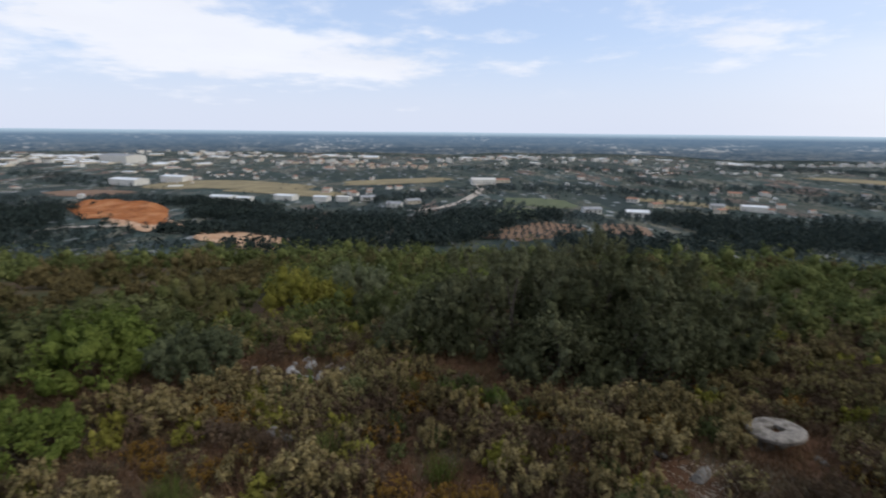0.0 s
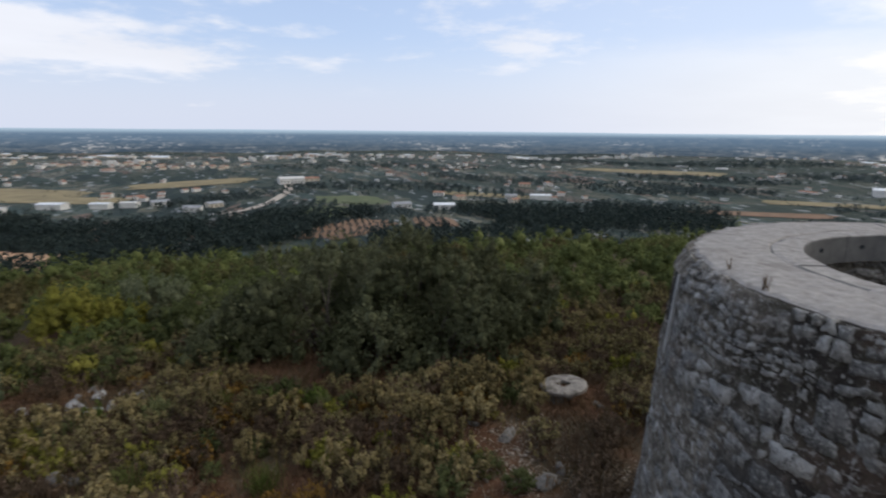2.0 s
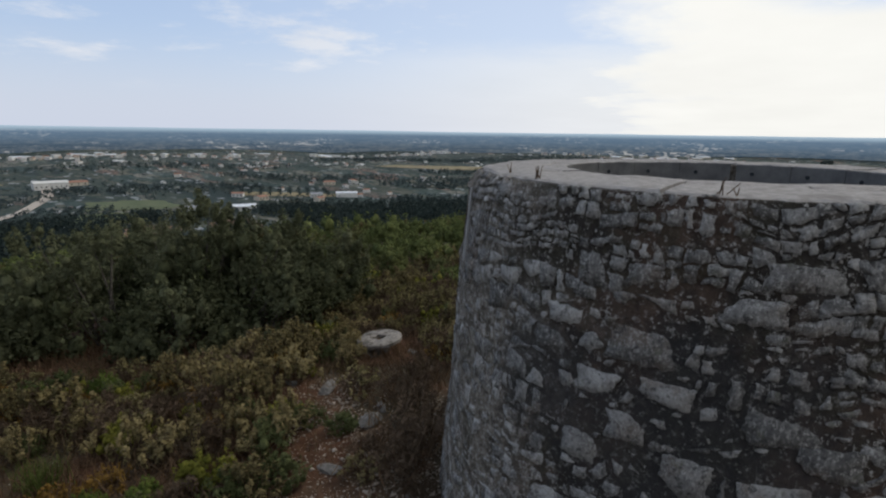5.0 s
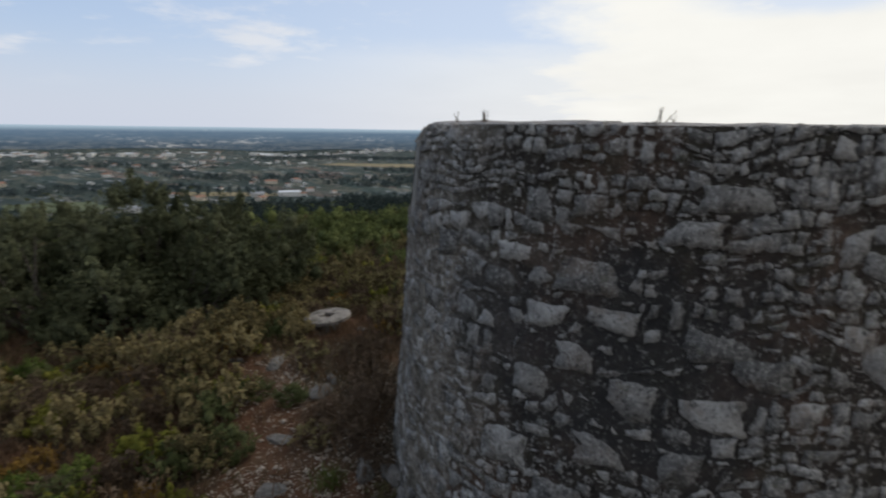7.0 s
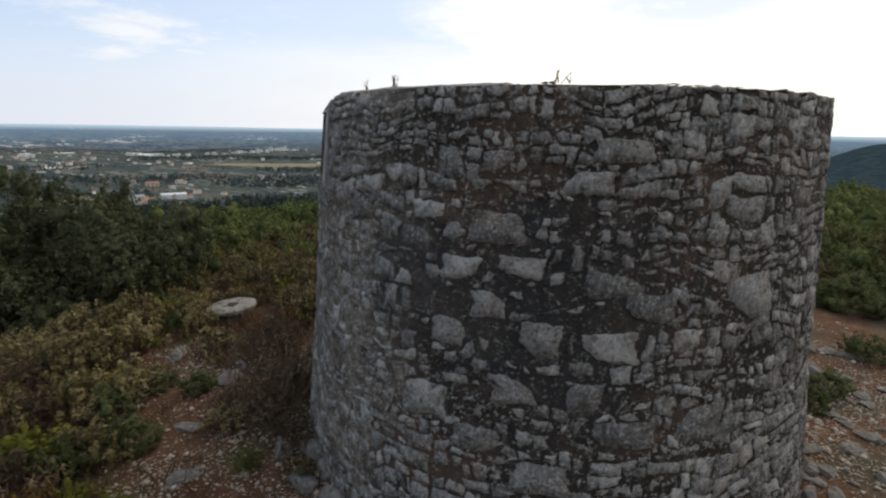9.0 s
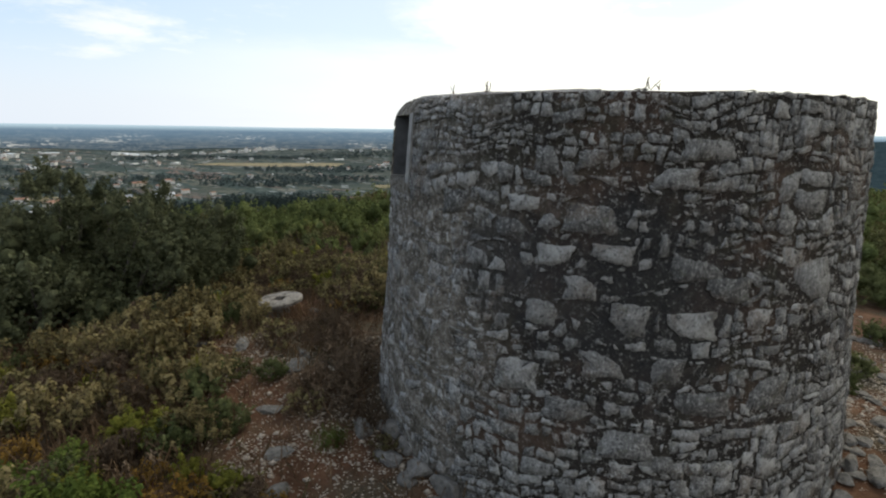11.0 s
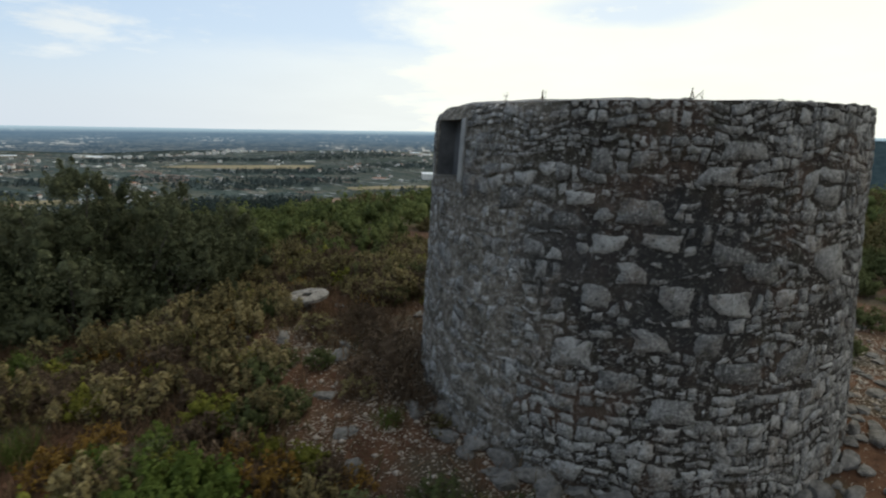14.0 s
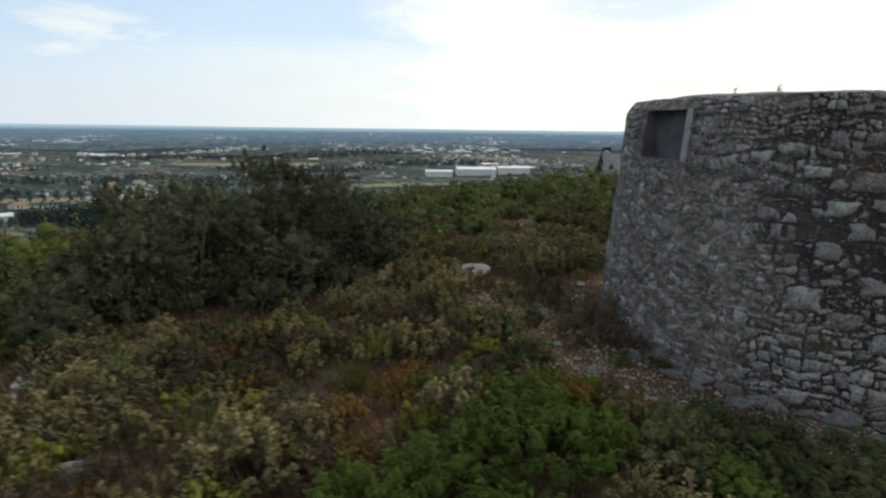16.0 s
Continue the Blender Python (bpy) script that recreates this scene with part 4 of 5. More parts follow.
rock(5.2, 8.27, 0.34, 0.32, 0.24, 0.4, 1, "dark boulder that props up the millstone", sink=0.28)


# ---- shrubs ----
LABELS = {
    "lentisk_bush": "large rounded dark green lentisk bush", "broom_bush": "large bright green rounded bush with small leaves",
    "lentisk_shrub": "dense dark green lentisk shrub on stony ground", "broom_shrub": "bright fresh green shrub with small leaves",
    "phlomis_shrub": "low shrub with pale felted yellow-green leaf tips", "cistus_shrub": "low olive-brown cistus shrub, half dry",
    "heather_shrub": "dry brown leafless twiggy heather", "rust_shrub": "dying low shrub with rust-orange leaves", "grass_tuft": "fresh green tuft of grass",
    "oak_bush": "rounded grey-green young evergreen oak bush", "golden_bush": "large rounded yellow-green bush with clouded foliage", "golden_shrub": "rounded yellow-green shrub with dense foliage"}
KINDS = {}


def shrub_kind(name, leaf, seed, **size):
    """Two meshes: the foliage and the stems below it."""
    rg = np.random.default_rng(seed)
    (v, q), c = crown(rg, **size)
    ends = [((rg.normal() * 0.04, rg.normal() * 0.04, -0.05), p) for p in c[rg.permutation(len(c))[:9]]]
    sv, sq = sticks(ends, 0.010, 0.004)
    KINDS.setdefault(name, []).append((mesh_of("foliage", v, q, leaf, True), mesh_of("branchwork", sv, sq, BARK)))


def tips_kind(name, leaf, twig, seed, stems, h, spread, leaves, length, width, lower=None):
    """A low shrub of many upright twigs, each with a whorl of leaves at its tip."""
    rg = np.random.default_rng(seed)
    ends, cs, ns = [], [], []
    for i in range(stems):
        a, s = rg.uniform(0, 6.28), spread * rg.random() ** 0.6
        top = np.array([s * math.cos(a), s * math.sin(a), h * rg.uniform(0.55, 1.0) * (1 - 0.35 * (s / spread) ** 2)])
        foot = top * [0.45, 0.45, 0]
        ends.append((foot, top))
        k_ = leaves
        e = unit(rg.normal(size=(k_, 3)) + [0, 0, 0.5])
        cs.append(top + e * 0.046 * rg.uniform(0.4, 1.3, (k_, 1)) - np.array([0, 0, 1]) * rg.random((k_, 1)) ** 1.4 * 0.17)
        ns.append(unit(e + [0, 0, 0.25]))
    cs = np.concatenate(cs)
    v, q = leaf_quads(rg, cs, np.concatenate(ns), length, width)
    sv, sq = sticks(ends, 0.008, 0.004)
    me = mesh_of("foliage", v, q, leaf)
    if lower:                                            # older, darker leaves under the fresh tips
        me.materials.append(lower)
        tops = np.repeat(np.array([e[1][2] for e in ends]), leaves)
        me.polygons.foreach_set("material_index", (tops - cs[:, 2] > 0.060 + 0.03 * rg.random(len(cs))).astype(np.int32))
    KINDS.setdefault(name, []).append((me, mesh_of("branchwork", sv, sq, twig)))


for s in range(3):
    shrub_kind("lentisk_shrub", LENTISK, 20 + s, rx=0.75, ry=0.7, h=0.95, clumps=54, leaves=21, length=0.075, width=0.048, puff=0.17)
    shrub_kind("broom_shrub", BRIGHT, 30 + s, rx=0.62, ry=0.6, h=0.8, clumps=70, leaves=34, length=0.058, width=0.034, puff=0.14)
    tips_kind("phlomis_shrub", PHLOMIS, HEATHER, 40 + s, 26, 0.58, 0.40, 28, 0.064, 0.034, OLIVE)
    tips_kind("cistus_shrub", OLIVE, HEATHER, 50 + s, 30, 0.5, 0.38, 18, 0.066, 0.032, HEATHER)
    tips_kind("heather_shrub", HEATHER, HEATHER, 60 + s, 44, 0.42, 0.36, 12, 0.085, 0.016)
for s in range(2):
    shrub_kind("lentisk_bush", LENTISK, 25 + s, rx=1.65, ry=1.5, h=1.75, clumps=190, leaves=42, length=0.080, width=0.050, puff=0.24)
    shrub_kind("broom_bush", BRIGHT, 35 + s, rx=1.15, ry=1.1, h=1.25, clumps=140, leaves=42, length=0.062, width=0.036, puff=0.18)
    shrub_kind("golden_shrub", YELLOW, 70 + s, rx=0.7, ry=0.65, h=0.85, clumps=40, leaves=25, length=0.08, width=0.045, puff=0.17)
    shrub_kind("oak_bush", OAK_PALE, 95 + s, rx=1.3, ry=1.25, h=1.55, clumps=120, leaves=48, length=0.070, width=0.044, puff=0.22)
    shrub_kind("golden_bush", YELLOW, 75 + s, rx=1.5, ry=1.35, h=1.6, clumps=110, leaves=48, length=0.085, width=0.05, puff=0.27)
    tips_kind("rust_shrub", RUST, HEATHER, 80 + s, 40, 0.45, 0.42, 18, 0.07, 0.032)
    rg = np.random.default_rng(90 + s)
    a, lean = rg.uniform(0, 6.28, 170), rg.uniform(0.1, 0.8, 170)
    foot = np.stack([0.12 * rg.normal(size=170), 0.12 * rg.normal(size=170), np.zeros(170)], 1)
    tip = foot + np.stack([np.cos(a) * lean * 0.4, np.sin(a) * lean * 0.4, 0.48 - 0.25 * lean], 1)
    side = unit(np.cross(tip - foot, [0, 0, 1.0])) * 0.007
    KINDS.setdefault("grass_tuft", []).append((mesh_of("foliage", np.stack([foot - side, foot + side, tip + side * 0.2, tip - side * 0.2], 1).reshape(-1, 3), np.arange(680).reshape(-1, 4), GRASS), None))


def shrub(name, x, y, size, tall=1.0, turn=0.0, which=0, group=""):
    foliage, stems = KINDS[name][which % len(KINDS[name])]
    ob = tagged(new(name), LABELS[name], "grass" if name == "grass_tuft" else "shrub", group)
    ob.matrix_world = Matrix.LocRotScale((x, y, gz(x, y) - 0.02), Euler((0, 0, turn)), (size, size, size * tall))
    part("foliage", foliage, ob)
    if stems:
        part("branchwork", stems, ob)
    return ob


taken = []


def put(name, x, y, size, tall=1.0, w=0):
    if name in ("lentisk_shrub", "broom_shrub") and size > (1.45 if name == "lentisk_shrub" else 1.05):
        taken.append((x, y, 0.62 * size))
        name, size = (("lentisk_bush", size / 2.1) if name == "lentisk_shrub" else ("broom_bush", size / 1.75))
        shrub(name, x, y, size, tall, (x * 7 + y * 3) % 6.28, w)
        return
    taken.append((x, y, (1.3 if name in ("golden_bush", "oak_bush") else 0.62) * size))
    shrub(name, x, y, size, tall, (x * 7 + y * 3) % 6.28, w)


# shrubs that stand out singly
for i, (name, x, y, s, t) in enumerate((
        ("oak_bush", -5.35, 10.3, 0.95, 1.0), ("broom_shrub", -7.5, 10.4, 2.8, 1.0), ("lentisk_shrub", -9.4, 10.6, 2.4, 0.8), ("lentisk_shrub", -6.5, 11.4, 1.9, 0.8), 
        ("broom_shrub", -6.6, 7.3, 1.7, 0.8), ("broom_shrub", -7.9, 7.8, 1.6, 0.8), ("lentisk_shrub", -11.5, 11.0, 2.4, 0.8), ("lentisk_shrub", -8.6, 12.8, 2.2, 0.8),
        ("golden_bush", -5.0, 15.7, 1.0, 1.1), ("golden_bush", -3.9, 16.2, 0.75, 1.0), ("oak_bush", -3.3, 16.8, 1.05, 1.15), ("lentisk_shrub", -1.9, 14.2, 1.7, 1.0),
        ("lentisk_shrub", -1.0, 12.4, 1.5, 1.0), ("lentisk_shrub", -0.6, 16.5, 1.7, 1.0), ("broom_shrub", 0.6, 17.6, 2.0, 1.0), ("broom_shrub", -0.4, 18.4, 2.0, 0.8),
        ("broom_shrub", -1.2, 4.9, 1.3, 1.0), ("broom_shrub", -0.45, 4.45, 1.5, 1.0), ("broom_shrub", -1.9, 5.3, 1.2, 0.95), ("broom_shrub", 0.3, 4.75, 1.04, 1.0), ("broom_shrub", 0.2, 3.9, 0.9, 0.9),
        ("lentisk_shrub", 0.7, 2.05, 0.7, 0.85), ("lentisk_shrub", 2.1, 2.25, 0.55, 1.0), ("lentisk_shrub", 1.95, 1.05, 0.85, 1.0), ("lentisk_shrub", 1.35, 1.4, 0.75, 0.8), ("lentisk_shrub", 1.45, 0.85, 0.75, 0.8), ("lentisk_shrub", 2.3, 0.85, 0.8, 0.9), ("lentisk_shrub", 2.45, 1.6, 0.35, 0.9), ("lentisk_shrub", 0.5, 1.6, 0.6, 0.8), ("lentisk_shrub", 1.05, 1.75, 0.7, 0.75), ("lentisk_shrub", 1.6, 1.9, 0.5, 0.8), ("golden_shrub", -2.6, 6.5, 0.6, 0.8), ("broom_shrub", 0.2, 6.1, 0.5, 0.8), ("broom_shrub", 0.7, 5.9, 0.55, 0.8), ("lentisk_shrub", 2.9, 6.4, 0.5, 0.8), ("lentisk_shrub", 3.2, 5.9, 0.45, 0.8),
        ("broom_shrub", -2.5, 5.2, 1.0, 0.9), ("broom_shrub", -1.6, 4.2, 1.2, 0.9), ("lentisk_shrub", 0.35, 3.2, 0.85, 0.85), ("lentisk_shrub", 0.9, 3.25, 0.7, 0.9),
        ("lentisk_shrub", 1.78, 3.0, 0.6, 0.95), ("lentisk_shrub", 1.15, 2.5, 0.8, 0.8), ("cistus_shrub", 2.05, 2.6, 0.8, 0.8), ("lentisk_shrub", 2.1, 5.4, 0.55, 0.9), ("broom_shrub", 0.2, 2.6, 0.9, 0.8), ("golden_shrub", 1.4, 5.9, 0.7, 0.8),
        ("rust_shrub", -0.9, 6.6, 0.8, 0.9), ("rust_shrub", -0.1, 6.35, 0.85, 0.9), ("rust_shrub", 0.45, 6.5, 0.7, 0.9), ("rust_shrub", -4.9, 7.5, 0.75, 0.9),
        ("rust_shrub", -3.6, 6.9, 0.8, 0.8), ("golden_shrub", -1.5, 7.4, 0.6, 0.8), ("golden_shrub", -4.4, 7.9, 0.6, 0.8), ("grass_tuft", -3.9, 6.4, 1.1, 0.8),
        ("grass_tuft", -3.6, 6.2, 1.0, 0.8), ("grass_tuft", -0.2, 7.0, 1.0, 0.9), ("phlomis_shrub", 4.35, 7.7, 0.9, 1.0), ("phlomis_shrub", 4.45, 8.3, 1.0, 1.1), ("lentisk_shrub", 4.15, 8.2, 0.6, 0.9),
        ("lentisk_shrub", 8.7, -0.9, 0.55, 0.9), ("lentisk_shrub", 8.0, -0.75, 0.42, 0.9), ("lentisk_shrub", 10.6, -1.4, 0.75, 0.8), ("lentisk_shrub", 14.0, -1.2, 1.5, 0.8),
        ("lentisk_shrub", 15.5, -2.4, 1.6, 0.8), ("broom_shrub", 13.2, -2.6, 1.3, 0.7), ("lentisk_shrub", 17.5, -0.6, 1.6, 0.8), ("heather_shrub", 3.75, 4.9, 1.3, 1.3),
        ("heather_shrub", 4.2, 5.3, 1.4, 1.2), ("heather_shrub", 3.3, 5.15, 1.1, 1.0), ("heather_shrub", 3.4, 4.7, 1.1, 1.0), ("heather_shrub", 3.25, 4.25, 0.9, 0.9), ("cistus_shrub", 3.0, 5.0, 0.8, 0.8), ("grass_tuft", 2.75, 4.3, 0.7, 0.7), ("cistus_shrub", 3.05, 3.75, 0.6, 0.7), ("heather_shrub", 4.4, 6.0, 1.3, 1.1), ("heather_shrub", 5.0, 6.6, 1.2, 1.0))):
    put(name, x, y, s, t, i)

# the low growth between them
OAK_AT = (2.9, 12.3)


def path_clear(x, y):
    """How bare the ground is: the stony track past the tower and round its foot."""
    line = 2.35 + 0.42 * max(y - 4.6, 0.0)
    wide = 0.75 + 0.35 * math.exp(-((y - 4.0) / 0.9) ** 2)
    track = math.exp(-((x - line) / wide) ** 4) if 2.6 < y < 7.4 else 0.0
    foot = math.exp(-((math.hypot(x - TX, y - TY) - 3.2) / 0.75) ** 2)
    east = 1.0 if x > 5.5 and y < 1.0 and x < 12.5 else 0.0
    return max(track, foot, east)


count = {}
rg = random.Random(5)
for gy in np.arange(1.8, 14.6, 0.40):
    for gx in np.arange(-12.5, 12.5, 0.40):
        x, y = gx + rg.uniform(-0.2, 0.2), gy + rg.uniform(-0.2, 0.2)
        sort, roll, size, spin = rg.random(), rg.random(), rg.uniform(0.7, 1.25), rg.randrange(9)
        if math.hypot(x - TX, y - TY) < 3.35 or math.hypot((x - OAK_AT[0] + 0.5) / 3.7, (y - OAK_AT[1]) / 2.9) < 1:
            continue
        if abs(x) > 1.05 * y + 3 or x * x + y * y < 9 or y > 11 and roll < 0.35 or (abs(x) > 9 and roll < 0.4):
            continue
        if path_clear(x, y) > 0.35 + 0.6 * roll or math.hypot(x - 5.15, y - 7.85) < 1.0 or math.hypot((x + 3.3) / 1.2, (y - 10.55) / 0.7) < 0.7 + 0.5 * roll or math.hypot(x + 3.0, y - 7.9) < 0.35:
            continue
        if any((x - a) ** 2 + (y - b) ** 2 < c * c for a, b, c in taken):
            continue
        n = noise.noise(Vector((x * 0.35, y * 0.35, 3.0)))
        if y > 11.5 or x > 7:
            name = "cistus_shrub" if sort < 0.46 else "heather_shrub" if sort < 0.66 else "lentisk_shrub" if sort < 0.86 else "golden_shrub"
            size *= 1.15 if name in ("cistus_shrub", "heather_shrub") else 0.7
        elif sort < 0.26 + 0.45 * n:
            name = "phlomis_shrub"
        elif sort < 0.48 + 0.1 * n:
            name = "cistus_shrub"
        elif sort < 0.68:
            name = "heather_shrub"
        else:
            name = ("golden_shrub", "lentisk_shrub", "rust_shrub", "lentisk_shrub", "golden_shrub", "grass_tuft", "golden_shrub", "broom_shrub", "rust_shrub")[spin]
            size *= 0.5 if name in ("golden_shrub", "lentisk_shrub", "broom_shrub") else 0.75
        if count.get(name, 0) >= (190 if name == "lentisk_shrub" else 120 if name in ("golden_shrub", "broom_shrub") else 260):
            continue
        count[name] = count.get(name, 0) + 1
        shrub(name, x, y, size, rg.uniform(0.8, 1.15), rg.uniform(0, 6.28), spin)

# the great evergreen oak bush
oak = tagged(new("evergreen_oak"), "broad dark grey-green evergreen oak bush with many stems", "tree")
oak.location = (OAK_AT[0], OAK_AT[1], gz(*OAK_AT))
rg2 = np.random.default_rng(101)
pieces, limbs, forks = [], [], []
for cx, cy, rx, ry, h, n in ((0.2, 0.1, 2.7, 2.1, 3.85, 120), (1.9, -0.3, 2.1, 1.7, 3.6, 76), (-2.4, 0.2, 2.0, 1.7, 3.5, 66), (-3.6, 0.1, 1.6, 1.5, 2.7, 40), (-0.9, 2.1, 2.1, 1.9, 3.75, 64), (1.2, -1.7, 1.9, 1.6, 3.2, 60), (3.3, -0.1, 1.5, 1.5, 2.5, 42), (-0.6, -1.5, 2.0, 1.3, 2.3, 44)):
    _, c = crown(rg2, rx, ry, h, int(n * 0.50), 1, 0.085, 0.056, 0.25, low=0.16)
    for p in c:                                          # round puffs of shoots at the limbs' ends
        s = rg2.uniform(0.85, 1.25)
        (v, q), _ = crown(rg2, 0.52 * s, 0.52 * s, 0.66 * s, 9, 62, 0.062, 0.042, 0.19 * s, low=0.05, up=0.4)
        pieces.append((v + p + [cx, cy, -0.32 * s], q))
    _, fill = crown(rg2, rx * 0.85, ry * 0.85, h * 0.8, int(n * 0.7), 1, 0.1, 0.06, 0.25, low=0.12)
    v, q = leaf_quads(rg2, np.repeat(fill, 45, 0) + rg2.normal(size=(len(fill) * 45, 3)) * 0.22, unit(rg2.normal(size=(len(fill) * 45, 3))), 0.10, 0.065)
    pieces.append((v + [cx, cy, 0.05], q))
    for p in c[rg2.permutation(len(c))[:n // 4]]:
        foot = np.array([cx * 0.75 + rg2.normal() * 0.25, cy * 0.75 + rg2.normal() * 0.25, -0.1])
        knee = (foot * 0.45 + (p + [cx, cy, 0]) * 0.55) * [1, 1, 0.9] + rg2.normal(size=3) * 0.08
        limbs.append((foot, knee))
        forks.append((knee, p + [cx, cy, 0]))
v, q = join(pieces)
part("crown", mesh_of("crown", v, q, OAK, True), oak)
v, q = join([sticks(limbs, 0.05, 0.028), sticks(forks, 0.028, 0.008)])
part("trunk", mesh_of("trunk", v, q, BARK), oak, "many thin grey-brown stems")

# scrub over the rest of the hill: past counting
pieces, brown = [], []
rg3 = np.random.default_rng(77)
dist = 12.0
while dist < 125.0:
    gap_ = 1.15 + dist * 0.028
    n = int(2.72 * dist / gap_)
    for a in np.linspace(radians(-16), radians(140), n):
        a = a + rg3.normal() * 0.4 / n
        d = dist + rg3.uniform(-0.5, 0.5) * gap_
        x, y = 1.5 + d * math.cos(a), 3.0 + d * math.sin(a)
        if math.hypot((x - OAK_AT[0]) / 3.6, (y - OAK_AT[1]) / 3.2) < 1 or math.hypot(x - TX, y - TY) < 4.5 or y > 38:
            continue
        if x < 13 and y < 1.0 or any((x - t0) ** 2 + (y - t1) ** 2 < t2 * t2 for t0, t1, t2 in taken) or y < -0.3 * x + 2 and x < 20 and y < -3:
            continue
        patch = noise.noise(Vector((x * 0.12, y * 0.12, 9.0)))
        brownish = patch > 0.20 and d < 26 or rg3.random() < 0.10
        s = (0.80 + 0.006 * d) * rg3.uniform(0.7, 1.3) * (0.75 if brownish else 1.0)
        if d > 13 and rg3.random() < 0.34:
            s *= rg3.uniform(1.2, 1.6)
        big_leaf = 0.056 + 0.0028 * d
        (v, q), c = crown(rg3, s * 0.95, s * 0.95, s * 1.15, int(40 - 0.3 * d) if d < 34 else 18, 7 if d > 40 else 12 if d > 24 else 17, big_leaf * 1.08, big_leaf * 0.7, s * 0.27, up=0.3)
        (brown if brownish else pieces).append((v + [x, y, gz(x, y) - 0.03], q))
    dist += gap_ * 0.85
v, q = join(pieces)
tagged(new("hillside_scrub", mesh_of("hillside_scrub", v, q, SCRUB, True)), "dense green evergreen scrub covering the hillside", "scrub", kind="stuff")
v, q = join(brown)
tagged(new("dry_scrub", mesh_of("dry_scrub", v, q, SCRUB_BROWN, True)), "low olive-brown dry scrub", "scrub", kind="stuff")

# dry stalks and litter, gravel
rg4 = np.random.default_rng(55)
n = 52000
x, y = rg4.uniform(-11, 9, n), rg4.uniform(2.0, 13, n)
keep = (np.hypot(x - TX, y - TY) > 3.1) & (np.abs(x) < 1.05 * y + 3)
x, y = x[keep], y[keep]
bare = np.array([path_clear(a, b) for a, b in zip(x, y)])
keep = rg4.random(len(x)) > bare * 0.75
x, y = x[keep], y[keep]
foot = np.stack([x, y, ground_z(x, y) - 0.01], 1)
tip = foot + np.stack([rg4.normal(size=len(x)) * 0.09, rg4.normal(size=len(x)) * 0.09, rg4.uniform(0.05, 0.30, len(x))], 1)
side = unit(np.cross(tip - foot, rg4.normal(size=(len(x), 3)))) * rg4.uniform(0.004, 0.014, (len(x), 1))
tagged(new("dry_stalks", mesh_of("dry_stalks", np.stack([foot - side, foot + side, tip + side * 0.4, tip - side * 0.4], 1).reshape(-1, 3), np.arange(4 * len(x)).reshape(-1, 4), UNDERGROWTH)),
       "dry brown stalks and grass between the shrubs", "undergrowth", kind="stuff")

octa = np.array([(1, 0, 0), (0, 1, 0), (-1, 0, 0), (0, -1, 0), (0, 0, 1), (0, 0, -0.6)], float)
tri = np.array([(0, 1, 4), (1, 2, 4), (2, 3, 4), (3, 0, 4), (1, 0, 5), (2, 1, 5), (3, 2, 5), (0, 3, 5)])
n = 72000
x, y = np.concatenate([rg4.uniform(0.2, 5.2, n // 2), rg4.uniform(-4, 13, n // 4), rg4.uniform(5.5, 11, n // 4)]), np.concatenate([rg4.uniform(0.5, 8, n // 2), rg4.uniform(-5, 11, n // 4), rg4.uniform(-3.5, 1, n // 4)])
bare = np.array([path_clear(a, b) for a, b in zip(x, y)])
keep = (rg4.random(n) < bare * 0.60 * (0.5 + (np.sin(x * 2.1 + y) * np.sin(y * 1.7 - x * 0.6) > -0.1)) + 0.012) & (np.hypot(x - TX, y - TY) > 2.98)
x, y = x[keep], y[keep]
s = 0.007 + 0.015 * rg4.random(len(x)) ** 2 + 0.045 * (rg4.random(len(x)) < 0.04) * rg4.random(len(x))
v = octa[None] * rg4.uniform(0.55, 1.3, (len(x), 6, 1)) * np.stack([s * 1.2, s, s * 0.65], 1)[:, None]
ang = rg4.uniform(0, 6.28, len(x))
ca, sa = np.cos(ang)[:, None], np.sin(ang)[:, None]
v = np.stack([v[..., 0] * ca - v[..., 1] * sa, v[..., 0] * sa + v[..., 1] * ca, v[..., 2]], -1) + np.stack([x, y, ground_z(x, y) + s * 0.2], 1)[:, None]
f = (tri[None] + 6 * np.arange(len(x))[:, None, None]).reshape(-1, 3)
GRAVEL = plain_material("pale limestone chips", (0.22, 0.172, 0.130), (0.60, 0.525, 0.44), 22.0)
tagged(new("gravel", mesh_of("gravel", v.reshape(-1, 3), f, GRAVEL)), "pale limestone chips on red soil", "gravel", kind="stuff")

# dry flower stalks on the wall head
for deg, n in ((172.5, 7), (204.5, 4), (206.0, 3), (160.0, 3)):
    q = on_wall(deg, TOP + 0.02, -0.10)
    ob = tagged(new("dry_weed"), "thin dry weed stalks growing on the wall head", "weed")
    ob.location = q
    ends = [((rg4.normal() * 0.03, rg4.normal() * 0.03, 0.0), (rg4.normal() * 0.018, rg4.normal() * 0.018, rg4.uniform(0.04, 0.11))) for _ in range(n)]
    for end in ends:
        part("stalk", mesh_of("stalk", *sticks([end], 0.005, 0.003), HEATHER), ob)


# ---- the plain ----
def far_tree_mesh(rg, x, y, z, r, h, leaves, pointed=0.0):
    """A far tree: a crown of a few coarse leaf masses."""
    n = leaves
    e = unit(rg.normal(size=(n, 3)))
    up = rg.random(n)
    wide = np.sqrt(np.clip(1 - (2 * up - 0.9) ** 2 / 1.3, 0.05, 1)) * (1 - pointed * up)
    pos = np.stack([x + r * wide * e[:, 0], y + r * wide * e[:, 1], z + h * (0.12 + 0.8 * up)], 1)
    grain = 0.75 if n < 20 else 0.52
    return leaf_quads(rg, pos, unit(e + [0, 0, 0.6]), r * grain, r * grain * 0.75)


